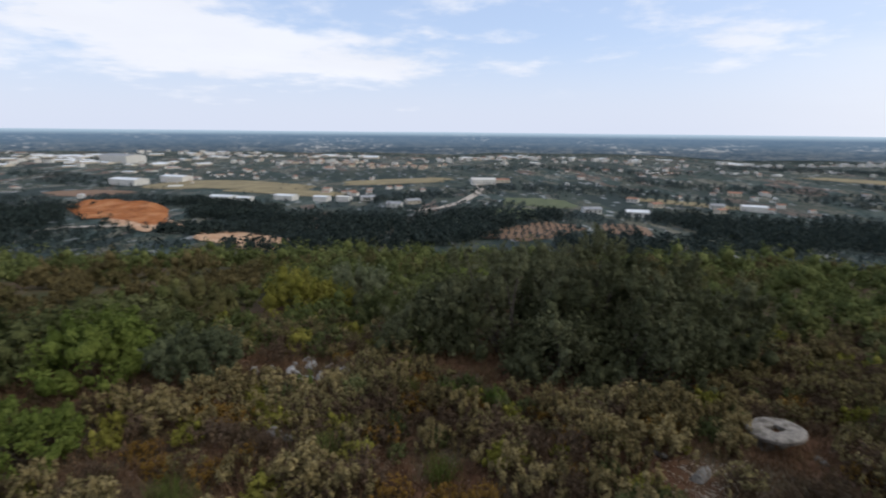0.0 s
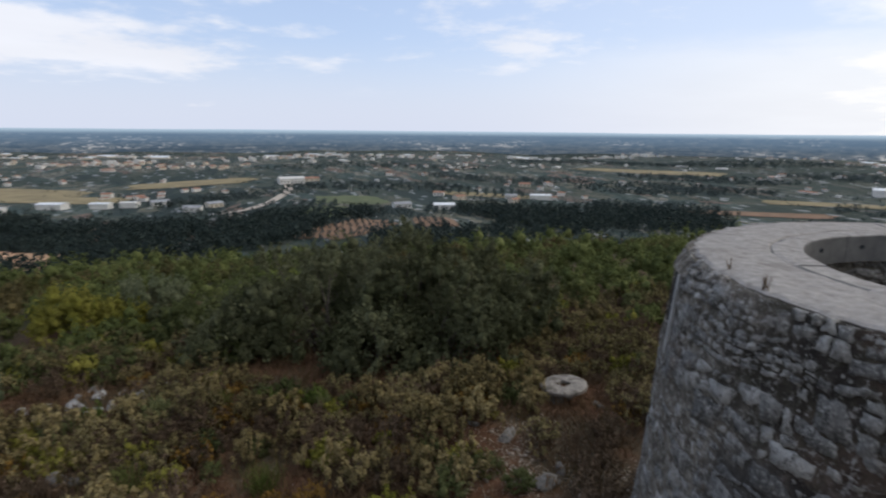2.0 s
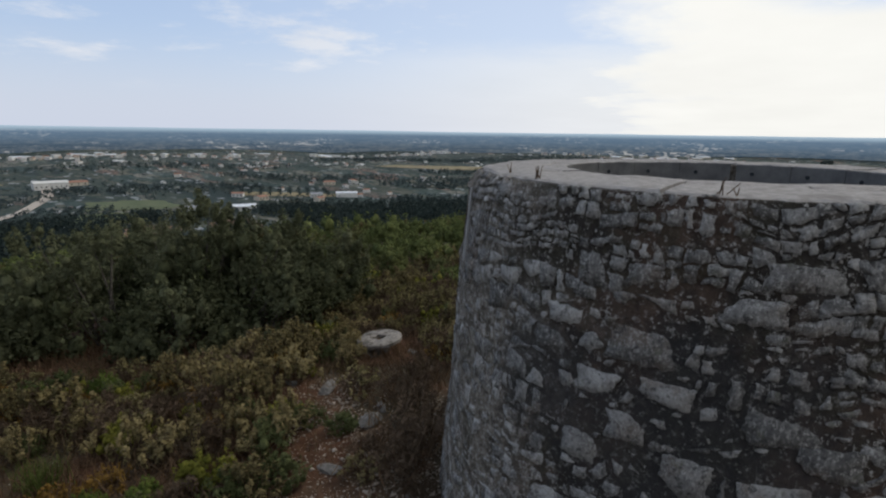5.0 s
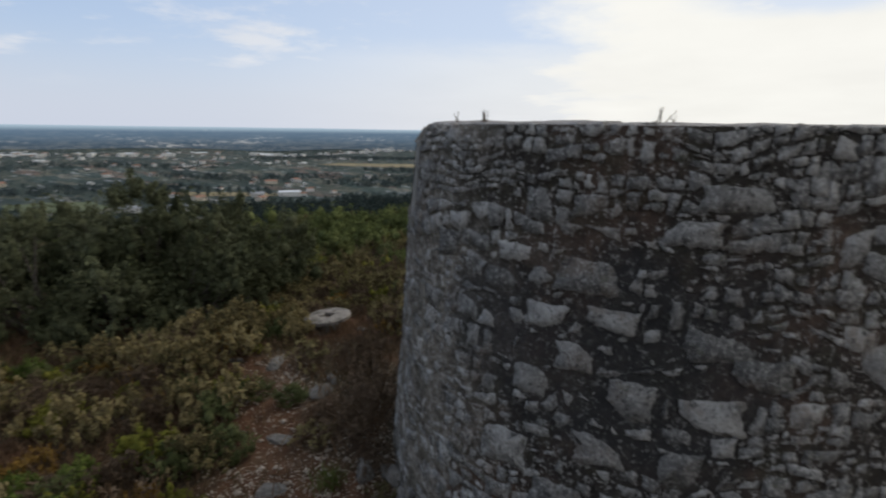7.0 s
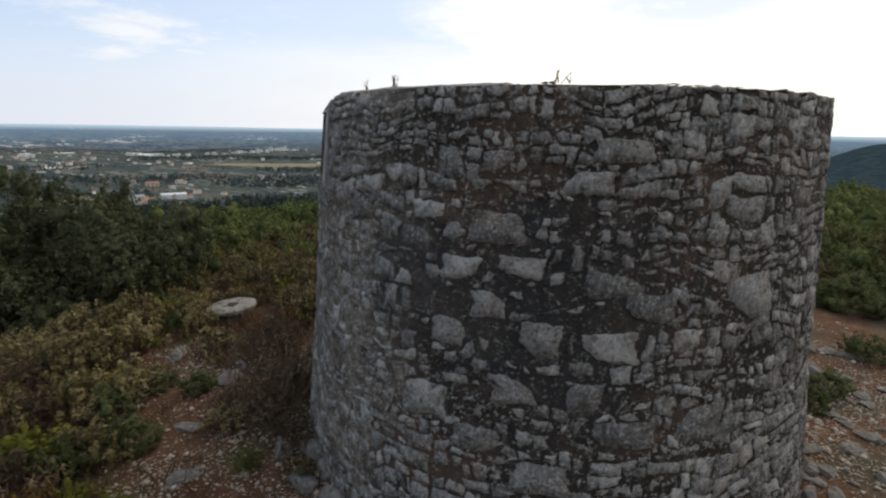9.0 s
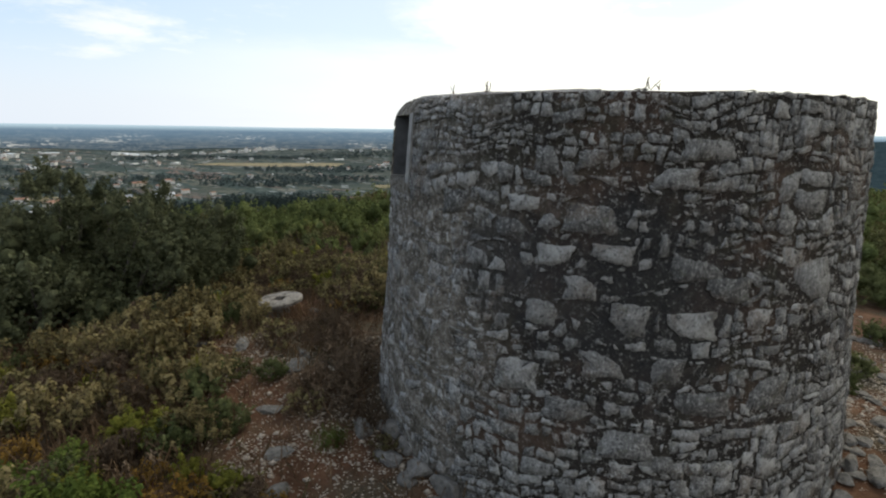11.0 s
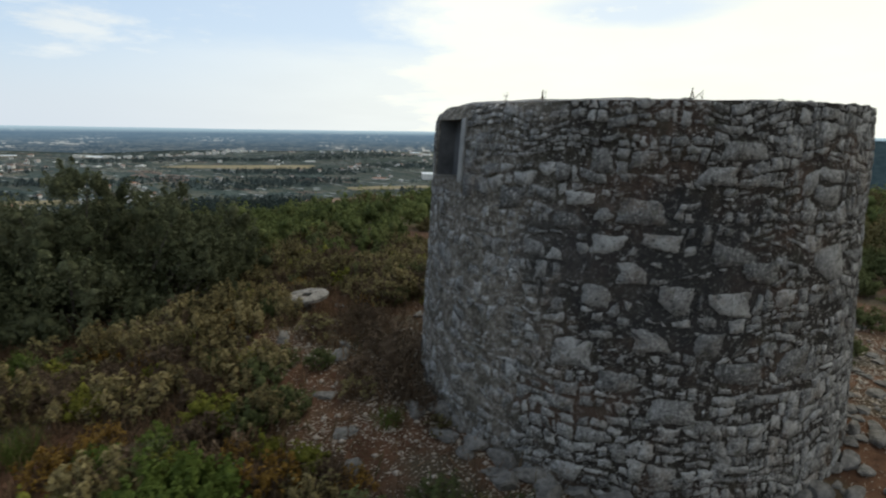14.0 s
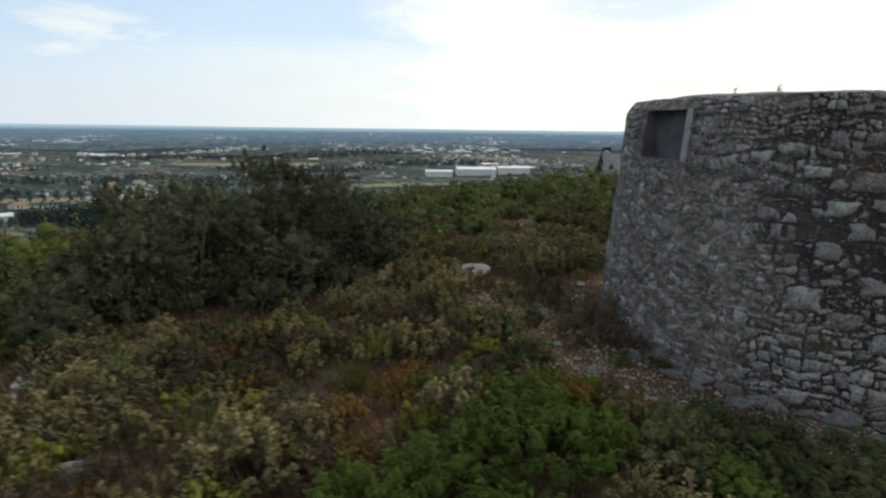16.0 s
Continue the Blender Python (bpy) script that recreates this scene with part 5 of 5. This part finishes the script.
def in_patch(x, y, cx, cy, rx, ry, turn):
    c, s = math.cos(turn), math.sin(turn)
    u, w = (x - cx) * c + (y - cy) * s, -(x - cx) * s + (y - cy) * c
    edge = 1 + 0.28 * noise.noise(Vector((x * 0.02, y * 0.02, cx)))
    return (u / rx) ** 2 + (w / ry) ** 2 < edge * edge


PATCHES = []          # ground that stays free of trees


def field(name, label, mat, cx, cy, rx, ry, turn, lift=0.5, lumps=0.0, category="field", ragged=0.10):
    """A field with an uneven edge, laid on the plain."""
    n, rings = 64, 7
    c, s = math.cos(turn), math.sin(turn)
    v = []
    for i in range(rings):
        for j in range(n):
            a = 2 * math.pi * j / n
            k_ = (i / (rings - 1)) * (1 + 0.22 * noise.noise(Vector((math.cos(a) * 1.6, math.sin(a) * 1.6, cx))) + ragged * noise.noise(Vector((math.cos(a) * 5, math.sin(a) * 5, cx))))
            sq = 1 / max(abs(math.cos(a)), abs(math.sin(a))) ** 0.6
            u, w = rx * k_ * sq * math.cos(a), ry * k_ * sq * math.sin(a)
            x, y = cx + u * c - w * s, cy + u * s + w * c
            v.append((x, y, gz(x, y) + lift + lumps * noise.noise(Vector((x * 0.03, y * 0.03, 0)))))
    q = [(i * n + j, i * n + (j + 1) % n, (i + 1) * n + (j + 1) % n, (i + 1) * n + j) for i in range(rings - 1) for j in range(n)]
    PATCHES.append((cx, cy, rx * 0.85, ry * 0.85, turn))
    return tagged(new(name, mesh_of(name, v, q, mat, True)), label, category, kind="structure")


field("dry_field", "pale dry grass field on the plain", DRY_FIELD, -300, 690, 120, 50, -0.35)
field("dry_field", "pale dry grass field on the plain", DRY_FIELD, -90, 750, 75, 32, 0.1)
field("dry_field", "pale dry grass field on the plain", DRY_FIELD, -200, 620, 70, 30, -0.2)
field("red_field", "ploughed red field on the plain", RED_FIELD, -425, 610, 48, 34, -0.5)
field("orchard_ground", "bare orange-brown orchard soil in rows", RED_FIELD, 50, 354, 40, 22, 0.75)
field("orchard_ground", "bare orange-brown orchard soil in rows", RED_FIELD, 116, 372, 15, 26, -0.2)
field("green_field", "dull green meadow between the groves", GREEN_FIELD, 75, 520, 34, 38, -0.1)
field("green_field", "dull green meadow between the groves", GREEN_FIELD, 45, 440, 22, 34, -0.1)
field("dry_field", "tan hillside field on the plain", DRY_FIELD, 620, 770, 120, 30, -0.7)
field("red_field", "long brown bank of bare soil", RED_FIELD, 432, 381, 60, 15, -0.75)
field("dry_field", "pale field strip beyond the scrub", DRY_FIELD, 546, 382, 70, 16, -0.9)
field("dry_field", "pale field strip on the plain", DRY_FIELD, 235, 560, 60, 16, -0.4)
field("clay_clearing", "bare orange clay clearing among pines", SAND, -124, 308, 34, 18, -0.5, 0.8, ragged=0.35)
field("quarry_floor", "pale orange sandy quarry floor", SAND, -218, 362, 40, 17, -0.75, 0.8, ragged=0.35)

# the clay pit's cut face
v, q = [], []
n, m = 60, 16
for i in range(n):
    t = i / (n - 1)
    ax, ay = -268 + 78 * t, 374 - 30 * t + 6 * math.sin(6 * t) + 6 * noise.noise(Vector((t * 4, 1, 0)))
    bx, by = -338 + 100 * t, 452 - 10 * t + 8 * math.sin(5 * t) + 12 * noise.noise(Vector((t * 4, 5, 0)))
    tall = 6.0 * min(1, 6 * t, 6 * (1 - t)) ** 0.5 + 0.5
    for j in range(m):
        s = j / (m - 1)
        x, y = ax + (bx - ax) * s, ay + (by - ay) * s
        v.append((x, y, gz(x, y) + 0.6 + tall * s ** 1.3 + 1.2 * noise.noise(Vector((x * 0.08, y * 0.08, 4))) * s))
q = [(i * m + j, (i + 1) * m + j, (i + 1) * m + j + 1, i * m + j + 1) for i in range(n - 1) for j in range(m - 1)]
tagged(new("clay_pit_face", mesh_of("clay_pit_face", v, q, CLAY, True)), "bare orange clay face of an open pit", "quarry", kind="structure")
PATCHES.append((-262, 418, 46, 40, -0.5))
PATCHES.append((-222, 372, 36, 18, -0.75))
field("clay_bank", "bare orange clay bank among pines", CLAY, -178, 432, 26, 9, -0.1, 1.0, ragged=0.35)


def road(name, points, width):
    v, q = [], []
    for i, (x, y) in enumerate(points):
        a, b = points[max(i - 1, 0)], points[min(i + 1, len(points) - 1)]
        d = Vector((b[0] - a[0], b[1] - a[1])).normalized() * width / 2
        for s in (-1, 1):
            v.append((x - s * d.y, y + s * d.x, gz(x - s * d.y, y + s * d.x) + 0.75))
    q = [(2 * i, 2 * i + 1, 2 * i + 3, 2 * i + 2) for i in range(len(points) - 1)]
    tagged(new(name, mesh_of(name, v, q, TRACK)), "pale unpaved country road", "road", kind="structure")


road("road", [(26, 690), (25, 640), (23, 610), (12, 560), (2, 515), (-16, 480), (-40, 460)], 9)
road("road", [(-190, 360), (-215, 345), (-250, 335), (-262, 318)], 8)


def house(name, label, cat, x, y, w, d, h, turn, wall_mat, roof_mat, pitch=0.25, windows=0, group=""):
    """A gabled building: walls, two-sided roof with eaves, windows along the front."""
    ob = tagged(new(name), label, cat, group)
    ob.matrix_world = pose(x, y, gz(x, y) - 0.3, 0, 0, turn)
    a, b, rise = w / 2, d / 2, pitch * d / 2
    v = [(-a, -b, -2), (a, -b, -2), (a, b, -2), (-a, b, -2), (-a, -b, h), (a, -b, h), (a, b, h), (-a, b, h), (-a, 0, h + rise), (a, 0, h + rise)]
    part("wall", mesh_any("wall", v, [(0, 1, 5, 4), (1, 2, 6, 9, 5), (2, 3, 7, 6), (3, 0, 4, 8, 7)], wall_mat), ob)
    o = 0.5
    rv = []
    for z in (0.02, 0.28):
        rv += [(-a - o, -b - o, h - pitch * o + z), (a + o, -b - o, h - pitch * o + z), (a + o, 0, h + rise + z), (-a - o, 0, h + rise + z), (-a - o, b + o, h - pitch * o + z), (a + o, b + o, h - pitch * o + z)]
    part("roof", mesh_any("roof", rv, [(6, 7, 8, 9), (9, 8, 11, 10), (0, 3, 2, 1), (3, 4, 5, 2), (0, 1, 7, 6), (4, 10, 11, 5), (0, 6, 9, 3), (3, 9, 10, 4), (1, 2, 8, 7), (2, 5, 11, 8)], roof_mat), ob)
    for i in range(windows):
        u = -a + w * (i + 0.5) / windows
        z0 = h * 0.35
        part("window", mesh_any("window", [(u - 0.7, -b - 0.06, z0), (u + 0.7, -b - 0.06, z0), (u + 0.7, -b - 0.06, z0 + 1.4), (u - 0.7, -b - 0.06, z0 + 1.4)], [(0, 1, 2, 3)], DARK_GLASS), ob)
    PATCHES.append((x, y - 6, w * 0.6, d * 0.6 + 8, radians(turn)))
    return ob


for x, y, w, d, h, t, wm, rm, wn in ((30, 695, 30, 12, 7, 8, WHITE_WALL, WHITE_WALL, 7), (52, 720, 26, 10, 4, 12, CREAM_WALL, TILE_ROOF, 4), (113, 463, 15, 9, 4, 5, WHITE_WALL, GREY_ROOF, 4),
                                     (150, 457, 18, 10, 4.5, -12, WHITE_WALL, METAL_ROOF, 4), (190, 528, 11, 8, 4, 20, CREAM_WALL, TILE_ROOF, 3), (178, 560, 11, 7, 4, -30, WHITE_WALL, TILE_ROOF, 3),
                                     (240, 502, 10, 7, 4, 25, CREAM_WALL, TILE_ROOF, 3), (252, 535, 12, 8, 4, -15, WHITE_WALL, GREY_ROOF, 4), (330, 660, 14, 10, 4, -20, CREAM_WALL, TILE_ROOF, 3),
                                     (-95, 560, 15, 10, 4, 20, WHITE_WALL, GREY_ROOF, 3), (-60, 500, 14, 9, 4, -10, WHITE_WALL, GREY_ROOF, 3), (-45, 520, 13, 9, 4, 30, CREAM_WALL, GREY_ROOF, 3)):
    house("house", "white country house with a tiled roof" if rm == TILE_ROOF else "white country house with a low pale roof", "house", x, y, w, d, h, t, wm, rm, 0.3, wn)
for x, y, w, d, h, t, rm in ((-218, 494, 20, 14, 7, -8, METAL_ROOF), (-200, 498, 13, 12, 6, -8, METAL_ROOF), (-176, 546, 20, 14, 5, -12, METAL_ROOF), (-140, 548, 15, 11, 5, -10, METAL_ROOF), (-118, 552, 14, 10, 5, -14, WHITE_WALL),
                             (285, 530, 22, 13, 5, -22, METAL_ROOF), (-450, 728, 46, 24, 8, -18, METAL_ROOF), (-403, 765, 40, 20, 8, -18, METAL_ROOF), (-640, 1024, 80, 40, 12, -25, GREY_ROOF),
                             (752, 405, 60, 40, 9, -55, METAL_ROOF), (790, 360, 50, 30, 9, -50, METAL_ROOF), (700, 440, 40, 26, 8, -55, METAL_ROOF)):
    house("warehouse", "long pale industrial shed with a sheet metal roof", "warehouse", x, y, w, d, h, t, WHITE_WALL, rm, 0.14)

# towns: a few house shapes, copied
TOWN = [house("town_house", "small white town house with a clay tile roof", "house", 0, 4000, 12, 9, 6, 0, WHITE_WALL, TILE_ROOF, 0.4, 3, "houses of the towns"),
        house("town_house", "small cream town house with a clay tile roof", "house", 0, 4000, 15, 10, 7, 0, CREAM_WALL, TILE_ROOF, 0.4, 3, "houses of the towns"),
        house("town_house", "white block of flats with a flat pale roof", "house", 0, 4000, 20, 12, 11, 0, WHITE_WALL, WHITE_WALL, 0.05, 4, "houses of the towns"),
        house("factory_hall", "wide pale factory hall far off on the plain", "warehouse", 0, 4000, 52, 30, 5, 0, CREAM_WALL, METAL_ROOF, 0.16, 0, "sheds of the industrial estate")]
del PATCHES[-4:]
rg5 = random.Random(31)
used, far_walls, far_roofs, made = [False] * 4, [], [], 0
for cx, cy, sx, sy, n, mix in ((-270, 1080, 150, 60, 60, (0, 1, 0, 2)), (-100, 980, 70, 40, 20, (0, 1)), (80, 1180, 130, 60, 26, (0, 1, 2)), (330, 1250, 110, 50, 18, (0, 2)), (630, 1250, 70, 40, 22, (2, 2, 3)),
                               (900, 1300, 130, 45, 34, (0, 2, 2)), (1060, 1300, 90, 60, 20, (0, 2)), (1380, 1080, 160, 90, 30, (1, 0, 2)), (1060, 520, 130, 110, 70, (1, 1, 2, 0)), (850, 430, 70, 60, 18, (3, 1, 0)),
                               (760, 640, 100, 90, 12, (0, 1)), (-690, 1000, 170, 80, 32, (3, 3, 2)), (-820, 1150, 170, 100, 28, (3,)), (-560, 1300, 160, 90, 26, (0, 3, 2)),
                               (-330, 840, 110, 60, 14, (0, 1)), (-330, 1380, 260, 100, 34, (0, 1, 3)), (200, 1480, 300, 90, 30, (0, 3, 1)), (420, 900, 160, 90, 9, (0, 1)), (200, 800, 130, 80, 6, (0, 1)),
                               (1300, 760, 200, 140, 34, (1, 0, 3)), (-120, 640, 90, 40, 9, (0, 1)), (300, 620, 70, 50, 8, (1, 0))):
    for _ in range(n):
        x, y, i = cx + rg5.gauss(0, sx * 0.6), cy + rg5.gauss(0, sy * 0.6), rg5.choice(mix)
        turn, size = rg5.choice((0, 90, -25, 30, 60)) + rg5.uniform(-12, 12), rg5.uniform(0.38, 0.68)
        if math.hypot(x, y) > 1720:
            continue
        m = pose(x, y, gz(x, y) - 0.3, 0, 0, turn) @ Matrix.Scale(size, 4)
        if made < 270 or i == 3:
            made += i != 3
            ob = copy_thing(TOWN[i], m) if used[i] else TOWN[i]
            ob.matrix_world = m
            used[i] = True
            continue
        for child in TOWN[i].children:               # the houses past counting, joined
            if not child.name.startswith("window"):
                me = child.data
                vs = np.array([m @ v.co for v in me.vertices])
                (far_walls if child.name.startswith("wall") else far_roofs).append((vs, [tuple(f.vertices) for f in me.polygons]))
for _ in range(680):
    a, d = radians(rg5.uniform(-6, 134)), 620 * math.exp(1.03 * rg5.random() ** 0.8)
    x, y = d * math.cos(a), d * math.sin(a)
    if noise.noise(Vector((x * 0.006, y * 0.006, 2))) < 0.10 or d < 760 and rg5.random() < 0.75:
        continue
    m = pose(x, y, gz(x, y) - 0.3, 0, 0, rg5.uniform(0, 180)) @ Matrix.Scale(rg5.uniform(0.22, 0.46), 4)
    for child in TOWN[rg5.choice((0, 0, 1, 2, 3))].children:
        if not child.name.startswith("window"):
            (far_walls if child.name.startswith("wall") or rg5.random() < 0.35 else far_roofs).append((np.array([m @ v.co for v in child.data.vertices]), [tuple(f.vertices) for f in child.data.polygons]))
vs, fs, mi, at = [], [], [], 0
for k_, group in enumerate((far_walls, far_roofs)):
    for v, f in group:
        vs.append(v)
        fs += [tuple(c + at for c in face) for face in f]
        mi += [k_] * len(f)
        at += len(v)
me = mesh_any("far_houses", np.concatenate(vs), fs, WHITE_WALL)
me.materials.append(TILE_ROOF)
me.polygons.foreach_set("material_index", np.array(mi, np.int32))
tagged(new("far_houses", me), "small white houses of the far towns", "houses", kind="stuff")

# woods, groves and single trees
rg6 = np.random.default_rng(8)
pieces, far_wood = [], []
for cx, cy, rx, ry, turn, n, hh in ((-40, 335, 95, 42, 0.35, 520, 9), (30, 410, 60, 28, 0.2, 160, 8), (-330, 370, 80, 40, -0.7, 330, 9), (-430, 500, 80, 42, -0.6, 240, 9), (-300, 520, 90, 22, -0.4, 180, 9), (-190, 455, 45, 14, -0.2, 90, 8),
                                    (250, 380, 110, 55, -0.55, 620, 10), (190, 340, 40, 40, -0.2, 150, 9), (360, 430, 70, 60, -0.7, 260, 10), (-560, 760, 150, 40, -0.5, 260, 9), (130, 640, 110, 32, -0.1, 200, 9),
                                    (330, 720, 130, 36, -0.4, 240, 9), (480, 560, 120, 50, -0.7, 420, 9), (180, 900, 200, 50, -0.1, 240, 10), (640, 950, 200, 60, -0.5, 400, 10), (900, 800, 160, 70, -0.7, 380, 10), (620, 640, 130, 50, -0.6, 300, 9), (860, 560, 130, 60, -0.8, 300, 9),
                                    (560, 300, 90, 60, -0.9, 200, 8), (-60, 560, 60, 30, 0.3, 110, 8), (850, 250, 160, 80, -1.1, 260, 9), (-260, 300, 50, 22, -0.6, 60, 5), (-90, 290, 40, 20, 0.1, 90, 8), (110, 300, 60, 26, 0, 140, 8), (-330, 440, 40, 24, -0.6, 90, 9),
                                    (-150, 335, 40, 14, 0.2, 110, 6), (-120, 395, 90, 26, -0.1, 260, 8), (-270, 478, 90, 16, -0.2, 200, 8), (-170, 400, 30, 16, 0, 80, 7)):
    for _ in range(n):
        a, s = rg6.uniform(0, 6.28), math.sqrt(rg6.random())
        u, w = rx * s * math.cos(a), ry * s * math.sin(a)
        x, y = cx + u * math.cos(turn) - w * math.sin(turn), cy + u * math.sin(turn) + w * math.cos(turn)
        if any(in_patch(x, y, *p) for p in PATCHES):
            continue
        # trees past 540 m take the groves' paler, hazier colour
        close = math.hypot(x, y) < 540
        (pieces if close else far_wood).append(far_tree_mesh(rg6, x, y, gz(x, y), rg6.uniform(2.6, 4.2) * (1 if close else 0.8), hh * rg6.uniform(0.75, 1.2) * (1 if close else 0.6), 32 if close else 12, 0.30))
for _ in range(1000):                            # the wood thins out between its thickets
    a, d = radians(rg6.uniform(93, 142)), rg6.uniform(265, 500)
    x, y = d * math.cos(a), d * math.sin(a)
    if noise.noise(Vector((x * 0.015, y * 0.015, 7))) > -0.12 and not any(in_patch(x, y, *p) for p in PATCHES):
        pieces.append(far_tree_mesh(rg6, x, y, gz(x, y), rg6.uniform(1.8, 3.4), rg6.uniform(3.5, 7.0), 20, 0.25))
v, q = join(pieces)
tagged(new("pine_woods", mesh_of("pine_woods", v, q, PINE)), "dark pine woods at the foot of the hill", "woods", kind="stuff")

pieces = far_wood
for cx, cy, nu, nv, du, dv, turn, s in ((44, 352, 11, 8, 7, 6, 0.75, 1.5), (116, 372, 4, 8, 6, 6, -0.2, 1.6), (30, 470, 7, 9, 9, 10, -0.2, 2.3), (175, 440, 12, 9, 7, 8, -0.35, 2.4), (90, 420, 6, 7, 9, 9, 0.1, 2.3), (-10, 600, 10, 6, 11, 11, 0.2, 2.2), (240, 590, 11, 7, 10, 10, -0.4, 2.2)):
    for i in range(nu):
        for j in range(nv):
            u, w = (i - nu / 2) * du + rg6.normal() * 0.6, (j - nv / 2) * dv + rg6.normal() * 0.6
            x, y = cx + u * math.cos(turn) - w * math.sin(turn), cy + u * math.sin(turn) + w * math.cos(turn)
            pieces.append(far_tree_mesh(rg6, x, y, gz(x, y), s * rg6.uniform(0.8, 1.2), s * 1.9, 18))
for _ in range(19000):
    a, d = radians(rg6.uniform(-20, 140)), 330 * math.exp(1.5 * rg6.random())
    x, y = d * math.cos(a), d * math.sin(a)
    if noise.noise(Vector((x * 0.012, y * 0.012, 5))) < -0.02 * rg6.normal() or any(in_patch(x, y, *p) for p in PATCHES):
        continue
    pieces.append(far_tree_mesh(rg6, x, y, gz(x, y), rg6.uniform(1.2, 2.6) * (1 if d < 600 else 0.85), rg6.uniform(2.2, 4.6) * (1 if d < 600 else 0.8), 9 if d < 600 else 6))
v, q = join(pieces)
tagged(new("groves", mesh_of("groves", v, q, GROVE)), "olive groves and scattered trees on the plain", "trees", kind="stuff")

# wooded hill beyond the ridge
n, m = 50, 14
v = []
for i in range(n):
    for j in range(m):
        x, y = 560 + 700 * j / (m - 1), -420 + 480 * i / (n - 1)
        top = math.exp(-((x - 900) / 230) ** 2) * (1 / (1 + math.exp((y - 12) / 26)))
        v.append((x, y, gz(x, y) - 3 + 57 * top + 3 * noise.noise(Vector((x * 0.02, y * 0.02, 1))) * top))
q = [(i * m + j, i * m + j + 1, (i + 1) * m + j + 1, (i + 1) * m + j) for i in range(n - 1) for j in range(m - 1)]
# the slope's blue cast is aerial haze put into its colour
WOODED = plain_material("distant wooded slope, haze tinted", (0.024, 0.040, 0.048), (0.054, 0.078, 0.088), 0.10, rough=1.0, bump=1.0, dist=6.0, spec=0.0)
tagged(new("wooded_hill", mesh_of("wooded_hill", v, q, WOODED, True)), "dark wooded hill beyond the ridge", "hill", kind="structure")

# the second mill ruin along the ridge
ruin = tagged(new("ruined_mill"), "far pale ruined mill tower overgrown with dark ivy", "windmill tower")
ruin.location = (125.5, 36.0, gz(125.5, 36.0) - 0.5)
h = -1.2 - ruin.location.z
bm = bmesh.new()
N = 28
lo, hi, li, hj = ([], [], [], [])
for i in range(N):
    a = 2 * math.pi * i / N
    top = h * (1 - 0.16 * (0.5 + 0.5 * math.sin(a + 2.2)) + 0.03 * math.sin(5 * a))
    for lst, rad, z in ((lo, 2.9, 0), (hi, 2.6, top), (li, 2.0, 0), (hj, 1.9, top)):
        lst.append(bm.verts.new((rad * math.cos(a), rad * math.sin(a), z)))
for i in range(N):
    j = (i + 1) % N
    bm.faces.new((lo[i], lo[j], hi[j], hi[i])), bm.faces.new((hi[i], hi[j], hj[j], hj[i])), bm.faces.new((hj[i], hj[j], li[j], li[i]))
part("wall", bm_mesh("wall", bm, plain_material("old pale limewash", (0.24, 0.225, 0.22), (0.42, 0.40, 0.39), 1.2)), ruin)
e = unit(rg6.normal(size=(1400, 3)))
u = rg6.random(1400)
pos = np.stack([-1.5 + 1.5 * e[:, 0] * (1 - 0.3 * u) + 0.6 * u ** 2, 2.2 + 1.5 * e[:, 1] * (1 - 0.3 * u) - 1.3 * u ** 2, u * (h + 0.9)], 1)
part("ivy", mesh_of("ivy", *leaf_quads(rg6, pos, unit(e + [0, 0, 0.3]), 0.5, 0.4), PINE), ruin, "dark ivy climbing over the wall")
